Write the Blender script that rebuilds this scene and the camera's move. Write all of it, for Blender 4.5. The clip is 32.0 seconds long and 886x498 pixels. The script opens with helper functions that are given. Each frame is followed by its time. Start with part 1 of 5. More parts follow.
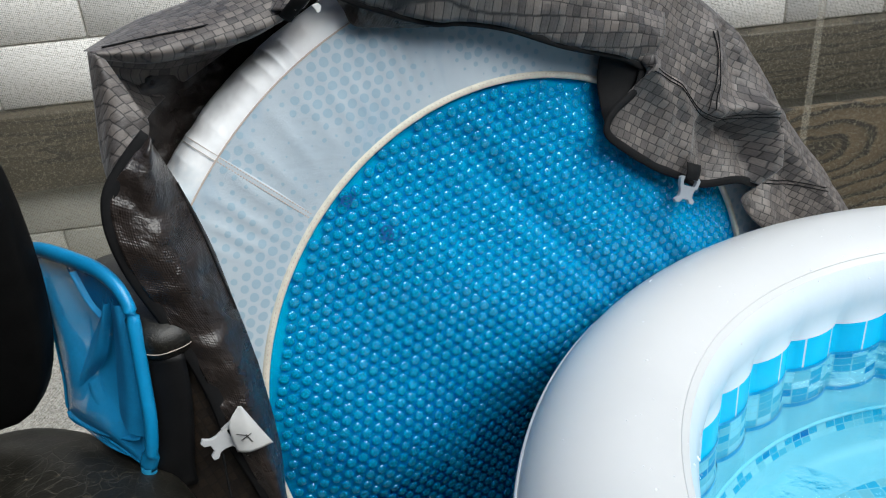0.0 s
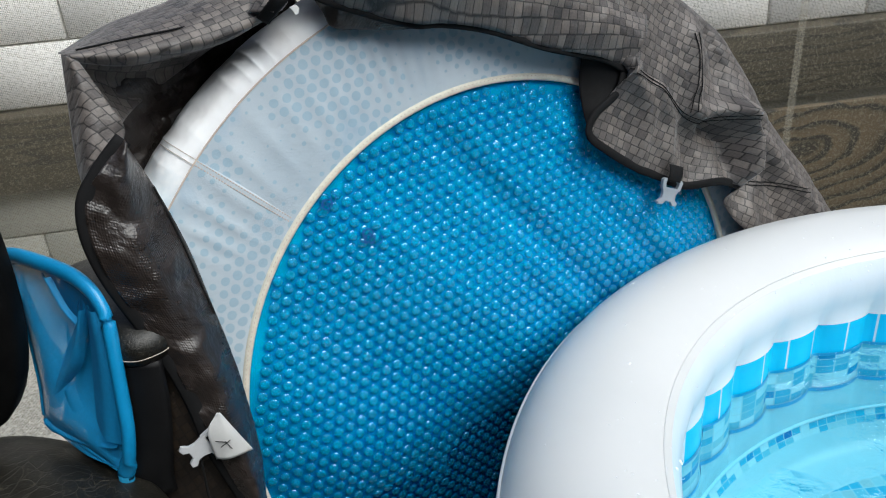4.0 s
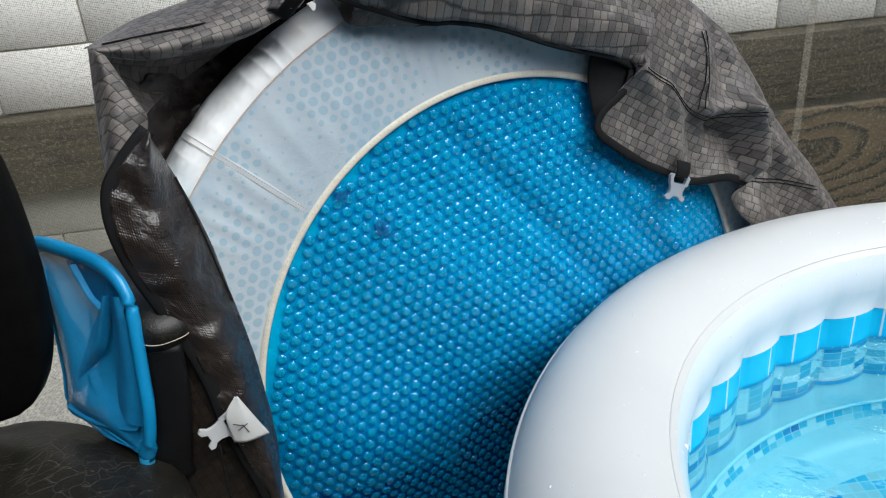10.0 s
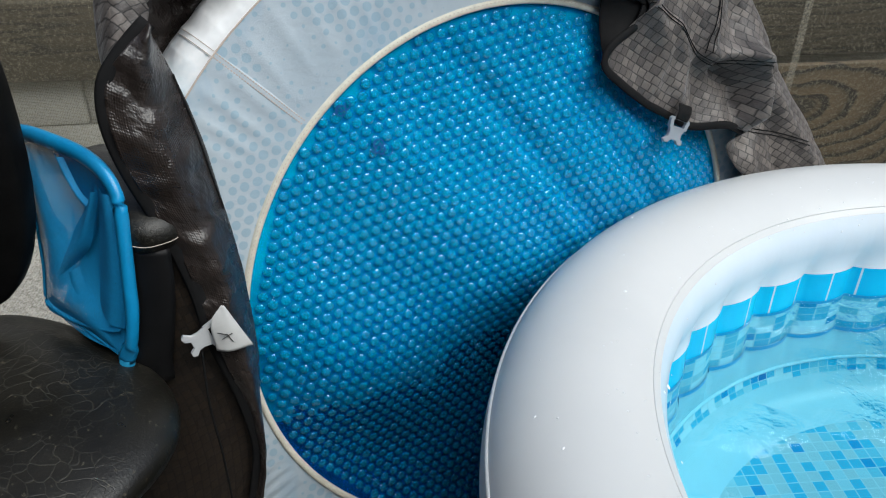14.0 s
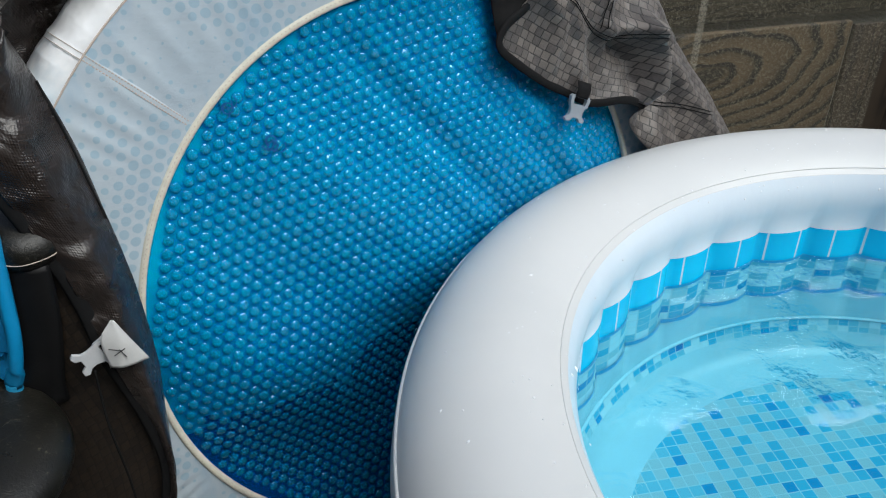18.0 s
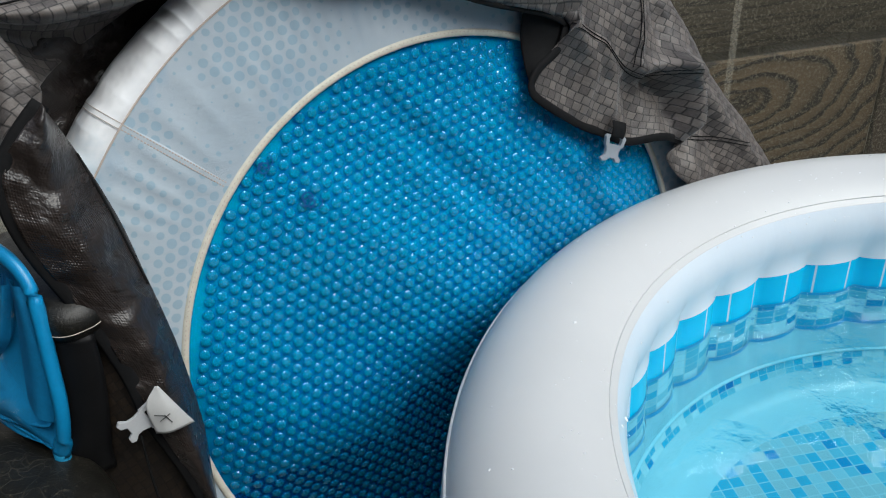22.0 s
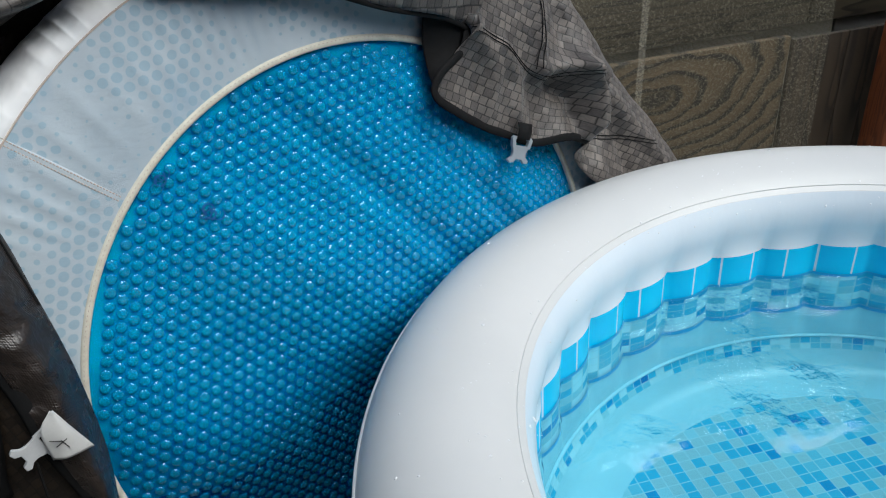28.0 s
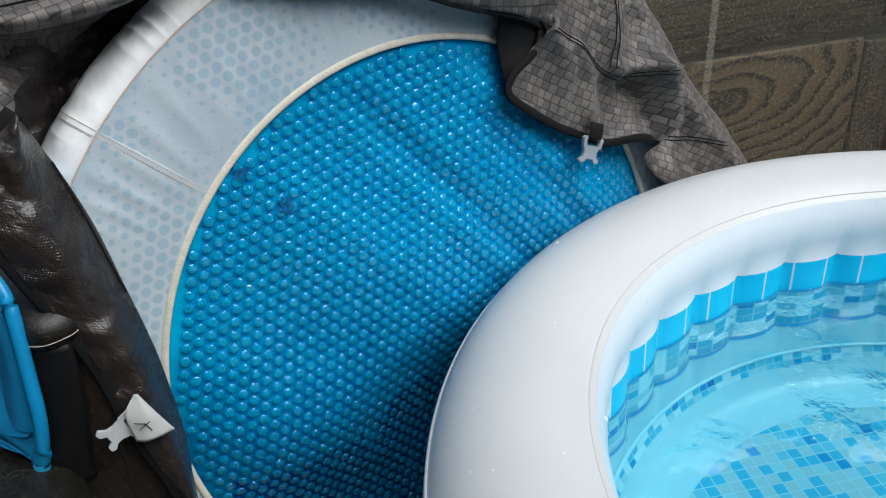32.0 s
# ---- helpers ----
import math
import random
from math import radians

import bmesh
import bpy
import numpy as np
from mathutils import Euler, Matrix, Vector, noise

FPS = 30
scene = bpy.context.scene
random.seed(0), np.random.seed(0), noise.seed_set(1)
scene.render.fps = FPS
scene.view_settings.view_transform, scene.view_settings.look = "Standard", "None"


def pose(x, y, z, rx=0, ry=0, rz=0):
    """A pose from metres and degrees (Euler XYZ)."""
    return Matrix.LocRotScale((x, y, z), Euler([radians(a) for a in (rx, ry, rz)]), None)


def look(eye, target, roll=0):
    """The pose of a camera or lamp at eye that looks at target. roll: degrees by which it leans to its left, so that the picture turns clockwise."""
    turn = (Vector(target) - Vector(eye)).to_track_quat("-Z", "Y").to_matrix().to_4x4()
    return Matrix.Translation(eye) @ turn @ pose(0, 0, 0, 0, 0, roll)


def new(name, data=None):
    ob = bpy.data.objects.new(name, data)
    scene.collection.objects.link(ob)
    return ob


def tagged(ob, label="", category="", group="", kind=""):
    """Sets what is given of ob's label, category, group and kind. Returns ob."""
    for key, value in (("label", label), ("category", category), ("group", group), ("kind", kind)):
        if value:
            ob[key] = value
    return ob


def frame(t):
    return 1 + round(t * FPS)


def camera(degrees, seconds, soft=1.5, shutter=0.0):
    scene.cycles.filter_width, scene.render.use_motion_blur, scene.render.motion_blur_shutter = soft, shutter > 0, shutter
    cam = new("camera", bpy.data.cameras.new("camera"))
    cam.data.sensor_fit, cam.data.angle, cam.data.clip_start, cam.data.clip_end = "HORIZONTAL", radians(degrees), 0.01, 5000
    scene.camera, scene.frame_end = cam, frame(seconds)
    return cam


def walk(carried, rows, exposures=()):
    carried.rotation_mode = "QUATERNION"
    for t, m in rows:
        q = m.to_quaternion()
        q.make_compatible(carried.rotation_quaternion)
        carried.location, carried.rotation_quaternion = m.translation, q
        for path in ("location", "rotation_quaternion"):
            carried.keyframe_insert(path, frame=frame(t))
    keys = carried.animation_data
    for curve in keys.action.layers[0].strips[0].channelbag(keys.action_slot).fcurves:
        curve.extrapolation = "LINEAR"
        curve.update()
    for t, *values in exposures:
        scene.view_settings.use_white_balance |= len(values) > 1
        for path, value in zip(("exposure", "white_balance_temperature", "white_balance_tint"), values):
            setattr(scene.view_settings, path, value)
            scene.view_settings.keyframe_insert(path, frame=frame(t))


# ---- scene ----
cam = camera(56.7, 32.0, soft=1.1)
METRES, EYE, TILT, LEAN, TURN = 0.7, 1.8, -28.0, 4.0, 0.0
ROWS = [
    (0.0, 0.0, 0.0, 0.0, 0.0, 0.0, -0.0),
    (0.5, 0.0118, -0.0033, -0.0039, 0.11, 0.02, 0.16),
    (1.0, 0.0136, 0.0044, 0.0005, 0.2, 0.02, 0.23),
    (1.5, 0.0215, 0.0179, -0.0, 0.32, 0.03, 0.35),
    (2.0, 0.01, 0.0103, 0.0036, 0.22, -0.06, 0.36),
    (2.5, 0.0314, 0.0192, -0.0034, -0.07, -0.09, 0.56),
    (3.0, 0.0387, 0.0276, -0.0009, -0.4, 0.05, 0.56),
    (3.5, 0.0235, 0.0207, 0.0051, -0.8, 0.03, 0.3),
    (5.5, 0.0092, 0.0045, 0.0037, -0.82, 0.39, 0.08),
    (6.0, 0.0072, 0.0055, 0.004, -0.8, 0.48, -0.05),
    (6.5, 0.0117, 0.0084, 0.0028, -0.79, 0.61, -0.14),
    (7.0, 0.0137, 0.0071, 0.0087, -0.86, 0.69, -0.2),
    (7.5, 0.0245, 0.0058, 0.0085, -0.72, 0.77, -0.15),
    (8.0, 0.0313, 0.0025, 0.0064, -0.69, 0.95, 0.03),
    (8.5, 0.0374, 0.0036, 0.0004, -0.55, 1.02, 0.17),
    (9.0, 0.0381, 0.0013, -0.0076, -0.35, 0.94, 0.4),
    (9.5, 0.0313, -0.0084, -0.0208, -0.19, 0.98, 0.57),
    (10.0, 0.0147, -0.0372, -0.0382, -0.05, 0.68, 0.1),
    (10.5, 0.0153, -0.0588, -0.043, 0.02, 0.56, -0.38),
    (11.0, 0.0164, -0.0935, -0.0631, 0.06, -0.79, -0.62),
    (11.5, -0.0243, -0.0722, -0.0575, -0.51, -2.4, -1.45),
    (12.0, -0.0207, -0.0486, -0.048, -0.81, -2.49, -2.08),
    (12.5, -0.0341, -0.0251, -0.0533, -1.49, -2.98, -2.61),
    (13.0, -0.0508, -0.0099, -0.047, -1.89, -3.6, -3.51),
    (13.5, -0.0538, -0.0089, -0.0453, -2.24, -3.95, -4.04),
    (14.0, -0.06, -0.0096, -0.0507, -2.42, -4.22, -4.57),
    (14.5, -0.0491, -0.0012, -0.0567, -2.39, -4.3, -4.95),
    (16.5, -0.0062, -0.0393, -0.0831, -3.33, -4.86, -5.09),
    (17.0, 0.0234, 0.0006, -0.0743, -6.17, -4.54, -3.54),
    (17.5, 0.0313, 0.0232, -0.0519, -6.99, -4.92, -2.12),
    (18.0, 0.0379, 0.0283, -0.0309, -6.79, -5.08, -1.02),
    (18.5, 0.0487, 0.017, -0.0074, -6.9, -4.3, 0.06),
    (19.0, 0.034, 0.0221, 0.0079, -6.36, -3.82, 0.7),
    (19.5, 0.0279, 0.0365, 0.0112, -5.94, -3.78, 1.09),
    (20.0, 0.0278, 0.0452, 0.0146, -5.47, -3.8, 1.31),
    (20.5, 0.0186, 0.044, 0.019, -5.1, -3.65, 1.36),
    (21.0, 0.0231, 0.0426, 0.0219, -4.74, -3.42, 1.39),
    (21.5, 0.0255, 0.0452, 0.0236, -4.58, -3.18, 1.43),
    (22.0, 0.0306, 0.052, 0.0185, -4.48, -3.01, 1.47),
    (22.5, 0.0353, 0.0543, 0.0207, -4.48, -2.94, 1.49),
    (23.0, 0.0403, 0.0558, 0.0189, -4.48, -2.92, 1.53),
    (23.5, 0.0521, 0.0485, 0.0119, -4.52, -2.91, 1.69),
    (24.0, 0.0849, 0.0218, 0.0153, -4.84, -2.86, 2.01),
    (24.5, 0.1158, 0.0136, 0.0042, -5.9, -2.71, 2.51),
    (25.0, 0.1185, 0.0342, 0.01, -6.96, -2.84, 2.86),
    (25.5, 0.1188, 0.0498, 0.006, -7.74, -2.94, 3.34),
    (26.0, 0.0961, 0.0502, 0.0108, -8.08, -3.24, 3.52),
    (26.5, 0.1153, 0.058, 0.0196, -8.35, -3.53, 3.66),
    (28.5, 0.0988, 0.0489, 0.0206, -8.97, -2.84, 3.37),
    (29.0, 0.0853, 0.0259, 0.0115, -7.94, -3.12, 3.52),
    (29.5, 0.0733, 0.0316, 0.0136, -7.36, -2.9, 3.57),
    (30.0, 0.072, 0.0373, 0.0159, -6.65, -2.9, 3.36),
    (30.5, 0.0583, 0.0396, 0.0145, -6.29, -2.78, 3.13),
    (31.0, 0.0538, 0.038, 0.0147, -5.89, -2.72, 2.9),
    (31.5, 0.0529, 0.0407, 0.0125, -5.57, -2.67, 2.61),
    (32.0, 0.0491, 0.045, 0.0158, -5.43, -2.76, 2.31),
]
walk(cam, [(t, pose(0, 0, EYE, TILT, LEAN, TURN) @ pose(METRES * x, METRES * y, METRES * z, 90 + pitch, roll, yaw)) for t, x, y, z, yaw, pitch, roll in ROWS],
     exposures=((0.0, -0.02), (9.0, -0.04), (14.0, -0.14), (19.0, -0.27), (26.0, -0.31), (29.0, -0.27), (32.0, -0.21)))

# ---- light ----
from mathutils.bvhtree import BVHTree

world = bpy.data.worlds.new("sky")
scene.world = world
world.use_nodes = True
wn = world.node_tree.nodes
sky = wn.new("ShaderNodeTexSky")
sky.sky_type = "NISHITA"
sky.sun_disc = False
SUN_EL, SUN_AZ = radians(56), radians(128)
sky.sun_elevation, sky.sun_rotation = SUN_EL, SUN_AZ
sky.air_density, sky.dust_density, sky.ozone_density = 1.0, 4.0, 1.0
wn["Background"].inputs["Strength"].default_value = 0.135
world.node_tree.links.new(sky.outputs[0], wn["Background"].inputs["Color"])
sun = new("sun", bpy.data.lights.new("sun", "SUN"))
sun.data.energy, sun.data.angle, sun.data.color = 3.2, radians(56), (0.89, 0.985, 1.0)
sun_way = Vector((math.sin(SUN_AZ) * math.cos(SUN_EL), math.cos(SUN_AZ) * math.cos(SUN_EL), math.sin(SUN_EL)))
sun.matrix_world = look(sun_way * 10, (0, 0, 0))


# ---- materials ----
class Mat:
    """A small wrapper round a node tree."""

    def __init__(self, name, rough=0.6, metal=0.0, spec=0.5):
        self.m = bpy.data.materials.new(name)
        self.m.use_nodes = True
        self.t = self.m.node_tree
        self.b = self.t.nodes["Principled BSDF"]
        self.out = self.t.nodes["Material Output"]
        self.b.inputs["Roughness"].default_value = rough
        self.b.inputs["Metallic"].default_value = metal
        self.b.inputs["Specular IOR Level"].default_value = spec

    def n(self, kind, **props):
        node = self.t.nodes.new(kind)
        for k, v in props.items():
            if k == "operation":
                node.operation = v
            elif k == "blend_type":
                node.blend_type = v
            elif k == "data_type":
                node.data_type = v
            elif k == "wave_type":
                node.wave_type = v
            elif k == "bands_direction":
                node.bands_direction = v
            elif k == "feature":
                node.feature = v
        return node

    def put(self, socket, value):
        if isinstance(value, bpy.types.NodeSocket):
            self.t.links.new(value, socket)
        else:
            socket.default_value = value

    def math(self, op, a, b=0.0, c=0.0, clamp=False):
        node = self.n("ShaderNodeMath", operation=op)
        node.use_clamp = clamp
        for s, v in zip(node.inputs, (a, b, c)):
            self.put(s, v)
        return node.outputs[0]

    def vmath(self, op, a, b=(0, 0, 0)):
        node = self.n("ShaderNodeVectorMath", operation=op)
        self.put(node.inputs[0], a)
        if op == "SCALE":
            self.put(node.inputs["Scale"], b)
        else:
            self.put(node.inputs[1], b)
        return node.outputs["Value"] if op in ("LENGTH", "DOT_PRODUCT") else node.outputs[0]

    def coords(self, kind="Object"):
        return self.n("ShaderNodeTexCoord").outputs[kind]

    def noise(self, scale, detail=4.0, rough=0.6, vec=None, stretch=None):
        v = vec if vec is not None else self.coords()
        if stretch:
            v = self.vmath("MULTIPLY", v, stretch)
        node = self.n("ShaderNodeTexNoise")
        self.put(node.inputs["Vector"], v)
        node.inputs["Scale"].default_value = scale
        node.inputs["Detail"].default_value = detail
        node.inputs["Roughness"].default_value = rough
        return node.outputs[0]

    def ramp(self, fac, *stops):
        node = self.n("ShaderNodeValToRGB")
        el = node.color_ramp.elements
        while len(el) < len(stops):
            el.new(0.5)
        for e, (p, c) in zip(el, stops):
            e.position = p
            e.color = (*c, 1) if isinstance(c, tuple) else (c, c, c, 1)
        self.put(node.inputs[0], fac)
        return node.outputs[0]

    def mix(self, fac, a, b, blend="MIX"):
        node = self.n("ShaderNodeMix", data_type="RGBA", blend_type=blend)
        self.put(node.inputs[0], fac)
        for s, v in ((node.inputs[6], a), (node.inputs[7], b)):
            self.put(s, (*v, 1) if isinstance(v, tuple) else v)
        return node.outputs[2]

    def colour(self, value):
        self.put(self.b.inputs["Base Color"], (*value, 1) if isinstance(value, tuple) else value)
        return self

    def bump(self, height, strength=0.3, distance=0.002):
        node = self.n("ShaderNodeBump")
        node.inputs["Strength"].default_value = strength
        node.inputs["Distance"].default_value = distance
        self.put(node.inputs["Height"], height)
        self.put(self.b.inputs["Normal"], node.outputs[0])
        return self

    def rough(self, value):
        self.put(self.b.inputs["Roughness"], value)
        return self


def simple(name, base, rough=0.6, var=0.25, scale=14.0, bump=0.2, spec=0.5, metal=0.0):
    m = Mat(name, rough, metal, spec)
    big, fine = m.noise(scale), m.noise(scale * 9, 3.0)
    v = m.math("ADD", m.math("MULTIPLY", big, 0.6), m.math("MULTIPLY", fine, 0.4))
    lo, hi = tuple(c * (1 - var) for c in base), tuple(min(1, c * (1 + var)) for c in base)
    m.colour(m.ramp(v, (0.3, lo), (0.7, hi)))
    if bump:
        m.bump(fine, bump, 0.001)
    return m.m


def hex_distance(m, vec, pitch):
    """Distance, in pitches, to the nearest point of a hexagonal lattice in the plane of vec."""
    v = m.vmath("MULTIPLY", vec, (1 / pitch, 1 / (pitch * math.sqrt(3)), 0))
    best = None
    for shift in ((0.0, 0.0, 0), (0.5, 0.5, 0)):
        f = m.vmath("FRACTION", m.vmath("ADD", v, (shift[0] + 50, shift[1] + 50, 0)))
        f = m.vmath("MULTIPLY", m.vmath("SUBTRACT", f, (0.5, 0.5, 0)), (1, math.sqrt(3), 0))
        d = m.vmath("LENGTH", f)
        best = d if best is None else m.math("MINIMUM", best, d)
    return best


PITCH = 0.0231
TURN_HEX = radians(9.3)

# wet pale fabric of the lid, with damp round marks where the bubbles touch it
m = Mat("lid_fabric", 0.5)
rot = m.n("ShaderNodeVectorRotate")
m.put(rot.inputs["Vector"], m.coords())
rot.inputs["Angle"].default_value = -TURN_HEX
wob = m.vmath("SCALE", m.vmath("SUBTRACT", m.n("ShaderNodeTexNoise").outputs["Color"], (0.5, 0.5, 0.5)), 0.006)
hd = hex_distance(m, m.vmath("ADD", rot.outputs[0], wob), PITCH)
patchy = m.noise(5.5, 2.0)
size = m.math("MULTIPLY", m.ramp(patchy, (0.40, 0.0), (0.56, 1.0)), 0.40)
dots = m.math("MULTIPLY", m.math("SUBTRACT", size, hd), 14.0, clamp=True)
damp = m.ramp(m.noise(3.0, 5.0), (0.35, (0.38, 0.455, 0.515)), (0.7, (0.50, 0.565, 0.61)))
blue_damp = m.mix(m.ramp(m.noise(9.0, 5.0, stretch=(1, 0.4, 1)), (0.56, 0.0), (0.80, 1.0)), damp, (0.24, 0.39, 0.53))
m.colour(m.mix(m.math("MULTIPLY", dots, 0.72), blue_damp, (0.26, 0.40, 0.50)))
m.bump(m.math("ADD", m.noise(1400, 2.0), m.math("MULTIPLY", m.noise(24, 4.0, 0.6, stretch=(0.6, 1.6, 1)), 5.0)), 0.25, 0.002)
LID_FABRIC = m.m

m = Mat("lid_rim_fabric", 0.45, 0.0, 0.45)
rimn = m.noise(7.0, 5.0)
m.colour(m.mix(m.ramp(rimn, (0.52, 0.0), (0.68, 1.0)), (0.80, 0.81, 0.82), (0.56, 0.64, 0.70)))
m.bump(m.math("ADD", m.noise(20, 2.0), m.math("MULTIPLY", m.noise(1200, 2.0), 0.03)), 0.6, 0.009)
LID_RIM = m.m

SEAM_FABRIC = simple("seam_fabric", (0.44, 0.50, 0.55), 0.5, 0.1, 40, 0.2)
BINDING = simple("cream_binding", (0.62, 0.59, 0.50), 0.6, 0.15, 60)
THREAD = simple("beige_thread", (0.50, 0.42, 0.36), 0.7, 0.1, 80, 0)

# blue bubble sheet
def film(name, tint, body, solid, gloss=0.0, rough=0.3):
    """Thin tinted see-through plastic: mostly clear, a little body colour, gloss by fresnel."""
    m = Mat(name, rough, 0.0, 0.2)
    t = m.t
    tr, mx = t.nodes.new("ShaderNodeBsdfTransparent"), t.nodes.new("ShaderNodeMixShader")
    m.put(tr.inputs[0], (*tint, 1) if isinstance(tint, tuple) else tint)
    m.colour(body)
    mx.inputs[0].default_value = solid
    t.links.new(tr.outputs[0], mx.inputs[1])
    t.links.new(m.b.outputs[0], mx.inputs[2])
    last = mx
    if gloss:
        gl, top, fr = t.nodes.new("ShaderNodeBsdfGlossy"), t.nodes.new("ShaderNodeMixShader"), t.nodes.new("ShaderNodeFresnel")
        gl.inputs["Roughness"].default_value = rough
        fr.inputs["IOR"].default_value = gloss
        t.links.new(fr.outputs[0], top.inputs[0])
        t.links.new(mx.outputs[0], top.inputs[1])
        t.links.new(gl.outputs[0], top.inputs[2])
        last = top
    t.links.new(last.outputs[0], m.out.inputs[0])
    return m.m


SHEET = film("blue_bubble_sheet", (0.0, 0.885, 1.0), (0.0, 0.165, 0.80), 0.22)
BUBBLE = film("clear_blue_bubble", (1.0, 0.99, 1.0), (0.0, 0.55, 1.0), 0.26, 1.55, 0.08)
# darker ring: the crease shade round a bubble, painted as colour
EDGE_SHADE = film("blue_edge_shade", (0.0, 0.66, 0.97), (0.0, 0.055, 0.36), 0.36)
# bright, thin and black backings: together they build the sheet's shade in
LIT_BACKING = simple("pale_lit_backing", (0.86, 0.88, 0.88), 0.7, 0.04, 6, 0.1)
SHADE_VEIL = film("thin_shade_veil", (1.0, 1.0, 1.0), (0.86, 0.88, 0.88), 0.30, 0.0, 0.8)
SHADE_LINING = simple("black_shade_backing", (0.012, 0.012, 0.014), 0.8, 0.2, 12, 0.1, 0.1)
INK = simple("dark_blue_mark", (0.0, 0.08, 0.24), 0.4, 0.2, 40, 0)


def weave(name, light, dark, cell=0.0162, sheen=0.25):
    """Printed basket weave in the cloth's own uv metres."""
    m = Mat(name, 0.55)
    m.b.inputs["Sheen Weight"].default_value, m.b.inputs["Sheen Roughness"].default_value = sheen, 0.35
    uv = m.coords("UV")
    wob = m.vmath("SCALE", m.vmath("SUBTRACT", m.n("ShaderNodeTexNoise").outputs["Color"], (0.5, 0.5, 0.5)), 0.006)
    uv = m.vmath("ADD", uv, wob)
    rot = m.n("ShaderNodeVectorRotate")
    m.put(rot.inputs["Vector"], uv)
    rot.inputs["Angle"].default_value = 0.0
    sep = m.n("ShaderNodeSeparateXYZ")
    m.put(sep.inputs[0], m.vmath("SCALE", rot.outputs[0], 1 / cell))
    row = m.math("FLOOR", sep.outputs[1])
    x = m.math("ADD", m.math("ADD", sep.outputs[0], m.math("MULTIPLY", m.math("MODULO", row, 2.0), 0.22)), 200.0)
    y = m.math("ADD", sep.outputs[1], 200.0)
    fx, fy = m.math("FRACT", x), m.math("FRACT", y)
    ex = m.math("MINIMUM", fx, m.math("SUBTRACT", 1.0, fx))
    ey = m.math("MINIMUM", fy, m.math("SUBTRACT", 1.0, fy))
    edge = m.math("MINIMUM", ex, ey)
    comb = m.n("ShaderNodeCombineXYZ")
    m.put(comb.inputs[0], m.math("FLOOR", x))
    m.put(comb.inputs[1], m.math("FLOOR", y))
    white = m.n("ShaderNodeTexWhiteNoise")
    m.put(white.inputs["Vector"], comb.outputs[0])
    streak = m.noise(300, 3.0, vec=uv)
    over = m.math("MODULO", m.math("ADD", m.math("FLOOR", x), m.math("FLOOR", y)), 2.0)
    grain = m.mix(over, m.noise(1.0, 3.0, vec=m.vmath("MULTIPLY", uv, (500, 90, 1))), m.noise(1.0, 3.0, vec=m.vmath("MULTIPLY", uv, (90, 500, 1))))
    tone = m.math("ADD", m.math("MULTIPLY", white.outputs[0], 0.48), m.math("ADD", m.math("MULTIPLY", m.math("ADD", streak, grain), 0.30), m.math("MULTIPLY", m.noise(8.0, 5.0, vec=uv), 0.55)))
    cellc = m.ramp(tone, (0.38, dark), (1.12, light))
    side = m.math("ADD", m.math("MULTIPLY", ex, over), m.math("MULTIPLY", ey, m.math("SUBTRACT", 1.0, over)))
    thin = m.math("ADD", edge, m.math("MULTIPLY", m.math("SUBTRACT", m.noise(160, 2.0, vec=uv), 0.5), 0.06))
    line = m.math("MAXIMUM", m.math("MULTIPLY", m.ramp(thin, (0.0, 0.95), (0.035, 0.75), (0.085, 0.0)), 0.8), m.ramp(side, (0.0, 0.97), (0.035, 0.85), (0.10, 0.0)))
    m.colour(m.mix(m.math("MULTIPLY", line, 0.97), cellc, tuple(c * 0.10 for c in dark)))
    m.bump(m.math("ADD", m.math("MULTIPLY", m.math("MINIMUM", side, 0.3), 3.0), m.math("ADD", m.math("MULTIPLY", grain, 0.5), m.math("MULTIPLY", m.noise(14, 5.0, vec=uv), 8.0))), 0.45, 0.0016)
    return m.m


WEAVE = weave("basket_weave_cloth", (0.150, 0.130, 0.117), (0.019, 0.017, 0.019))
# the same weave darkened: the skirt's shade is put into its colour
WEAVE_SHADED = weave("basket_weave_cloth_shaded", (0.019, 0.012, 0.007), (0.005, 0.0033, 0.0024), sheen=0.0)
m = Mat("black_tarpaulin", 0.34, 0.0, 0.45)
m.b.inputs["Coat Weight"].default_value, m.b.inputs["Coat Roughness"].default_value = 0.25, 0.14
uv = m.coords("UV")
m.colour(m.ramp(m.noise(9.0, 4.0, vec=uv), (0.3, (0.016, 0.012, 0.0105)), (0.75, (0.034, 0.026, 0.0225))))
sep = m.n("ShaderNodeSeparateXYZ")
m.put(sep.inputs[0], m.vmath("ADD", uv, m.vmath("SCALE", m.n("ShaderNodeTexNoise").outputs["Color"], 0.004)))
wx = m.math("SINE", m.math("MULTIPLY", sep.outputs[0], 2 * math.pi / 0.0046))
wy = m.math("SINE", m.math("MULTIPLY", sep.outputs[1], 2 * math.pi / 0.0038))
wet = m.ramp(m.noise(7.0, 4.0, vec=uv), (0.42, 0.0), (0.60, 1.0))
m.rough(m.ramp(m.math("ADD", m.math("MULTIPLY", m.noise(22.0, 5.0, vec=uv), 0.4), m.math("MULTIPLY", wet, 0.6)), (0.2, 0.40), (0.75, 0.18)))
m.bump(m.math("ADD", m.math("MULTIPLY", m.math("MULTIPLY", m.math("ADD", wx, wy), m.math("ADD", wet, 0.1)), 0.07), m.math("MULTIPLY", m.noise(24.0, 4.0, 0.55, vec=uv), 2.6)), 0.85, 0.0035)
m.put(m.b.inputs["Coat Normal"], m.b.inputs["Normal"].links[0].from_socket)
TARP = m.m
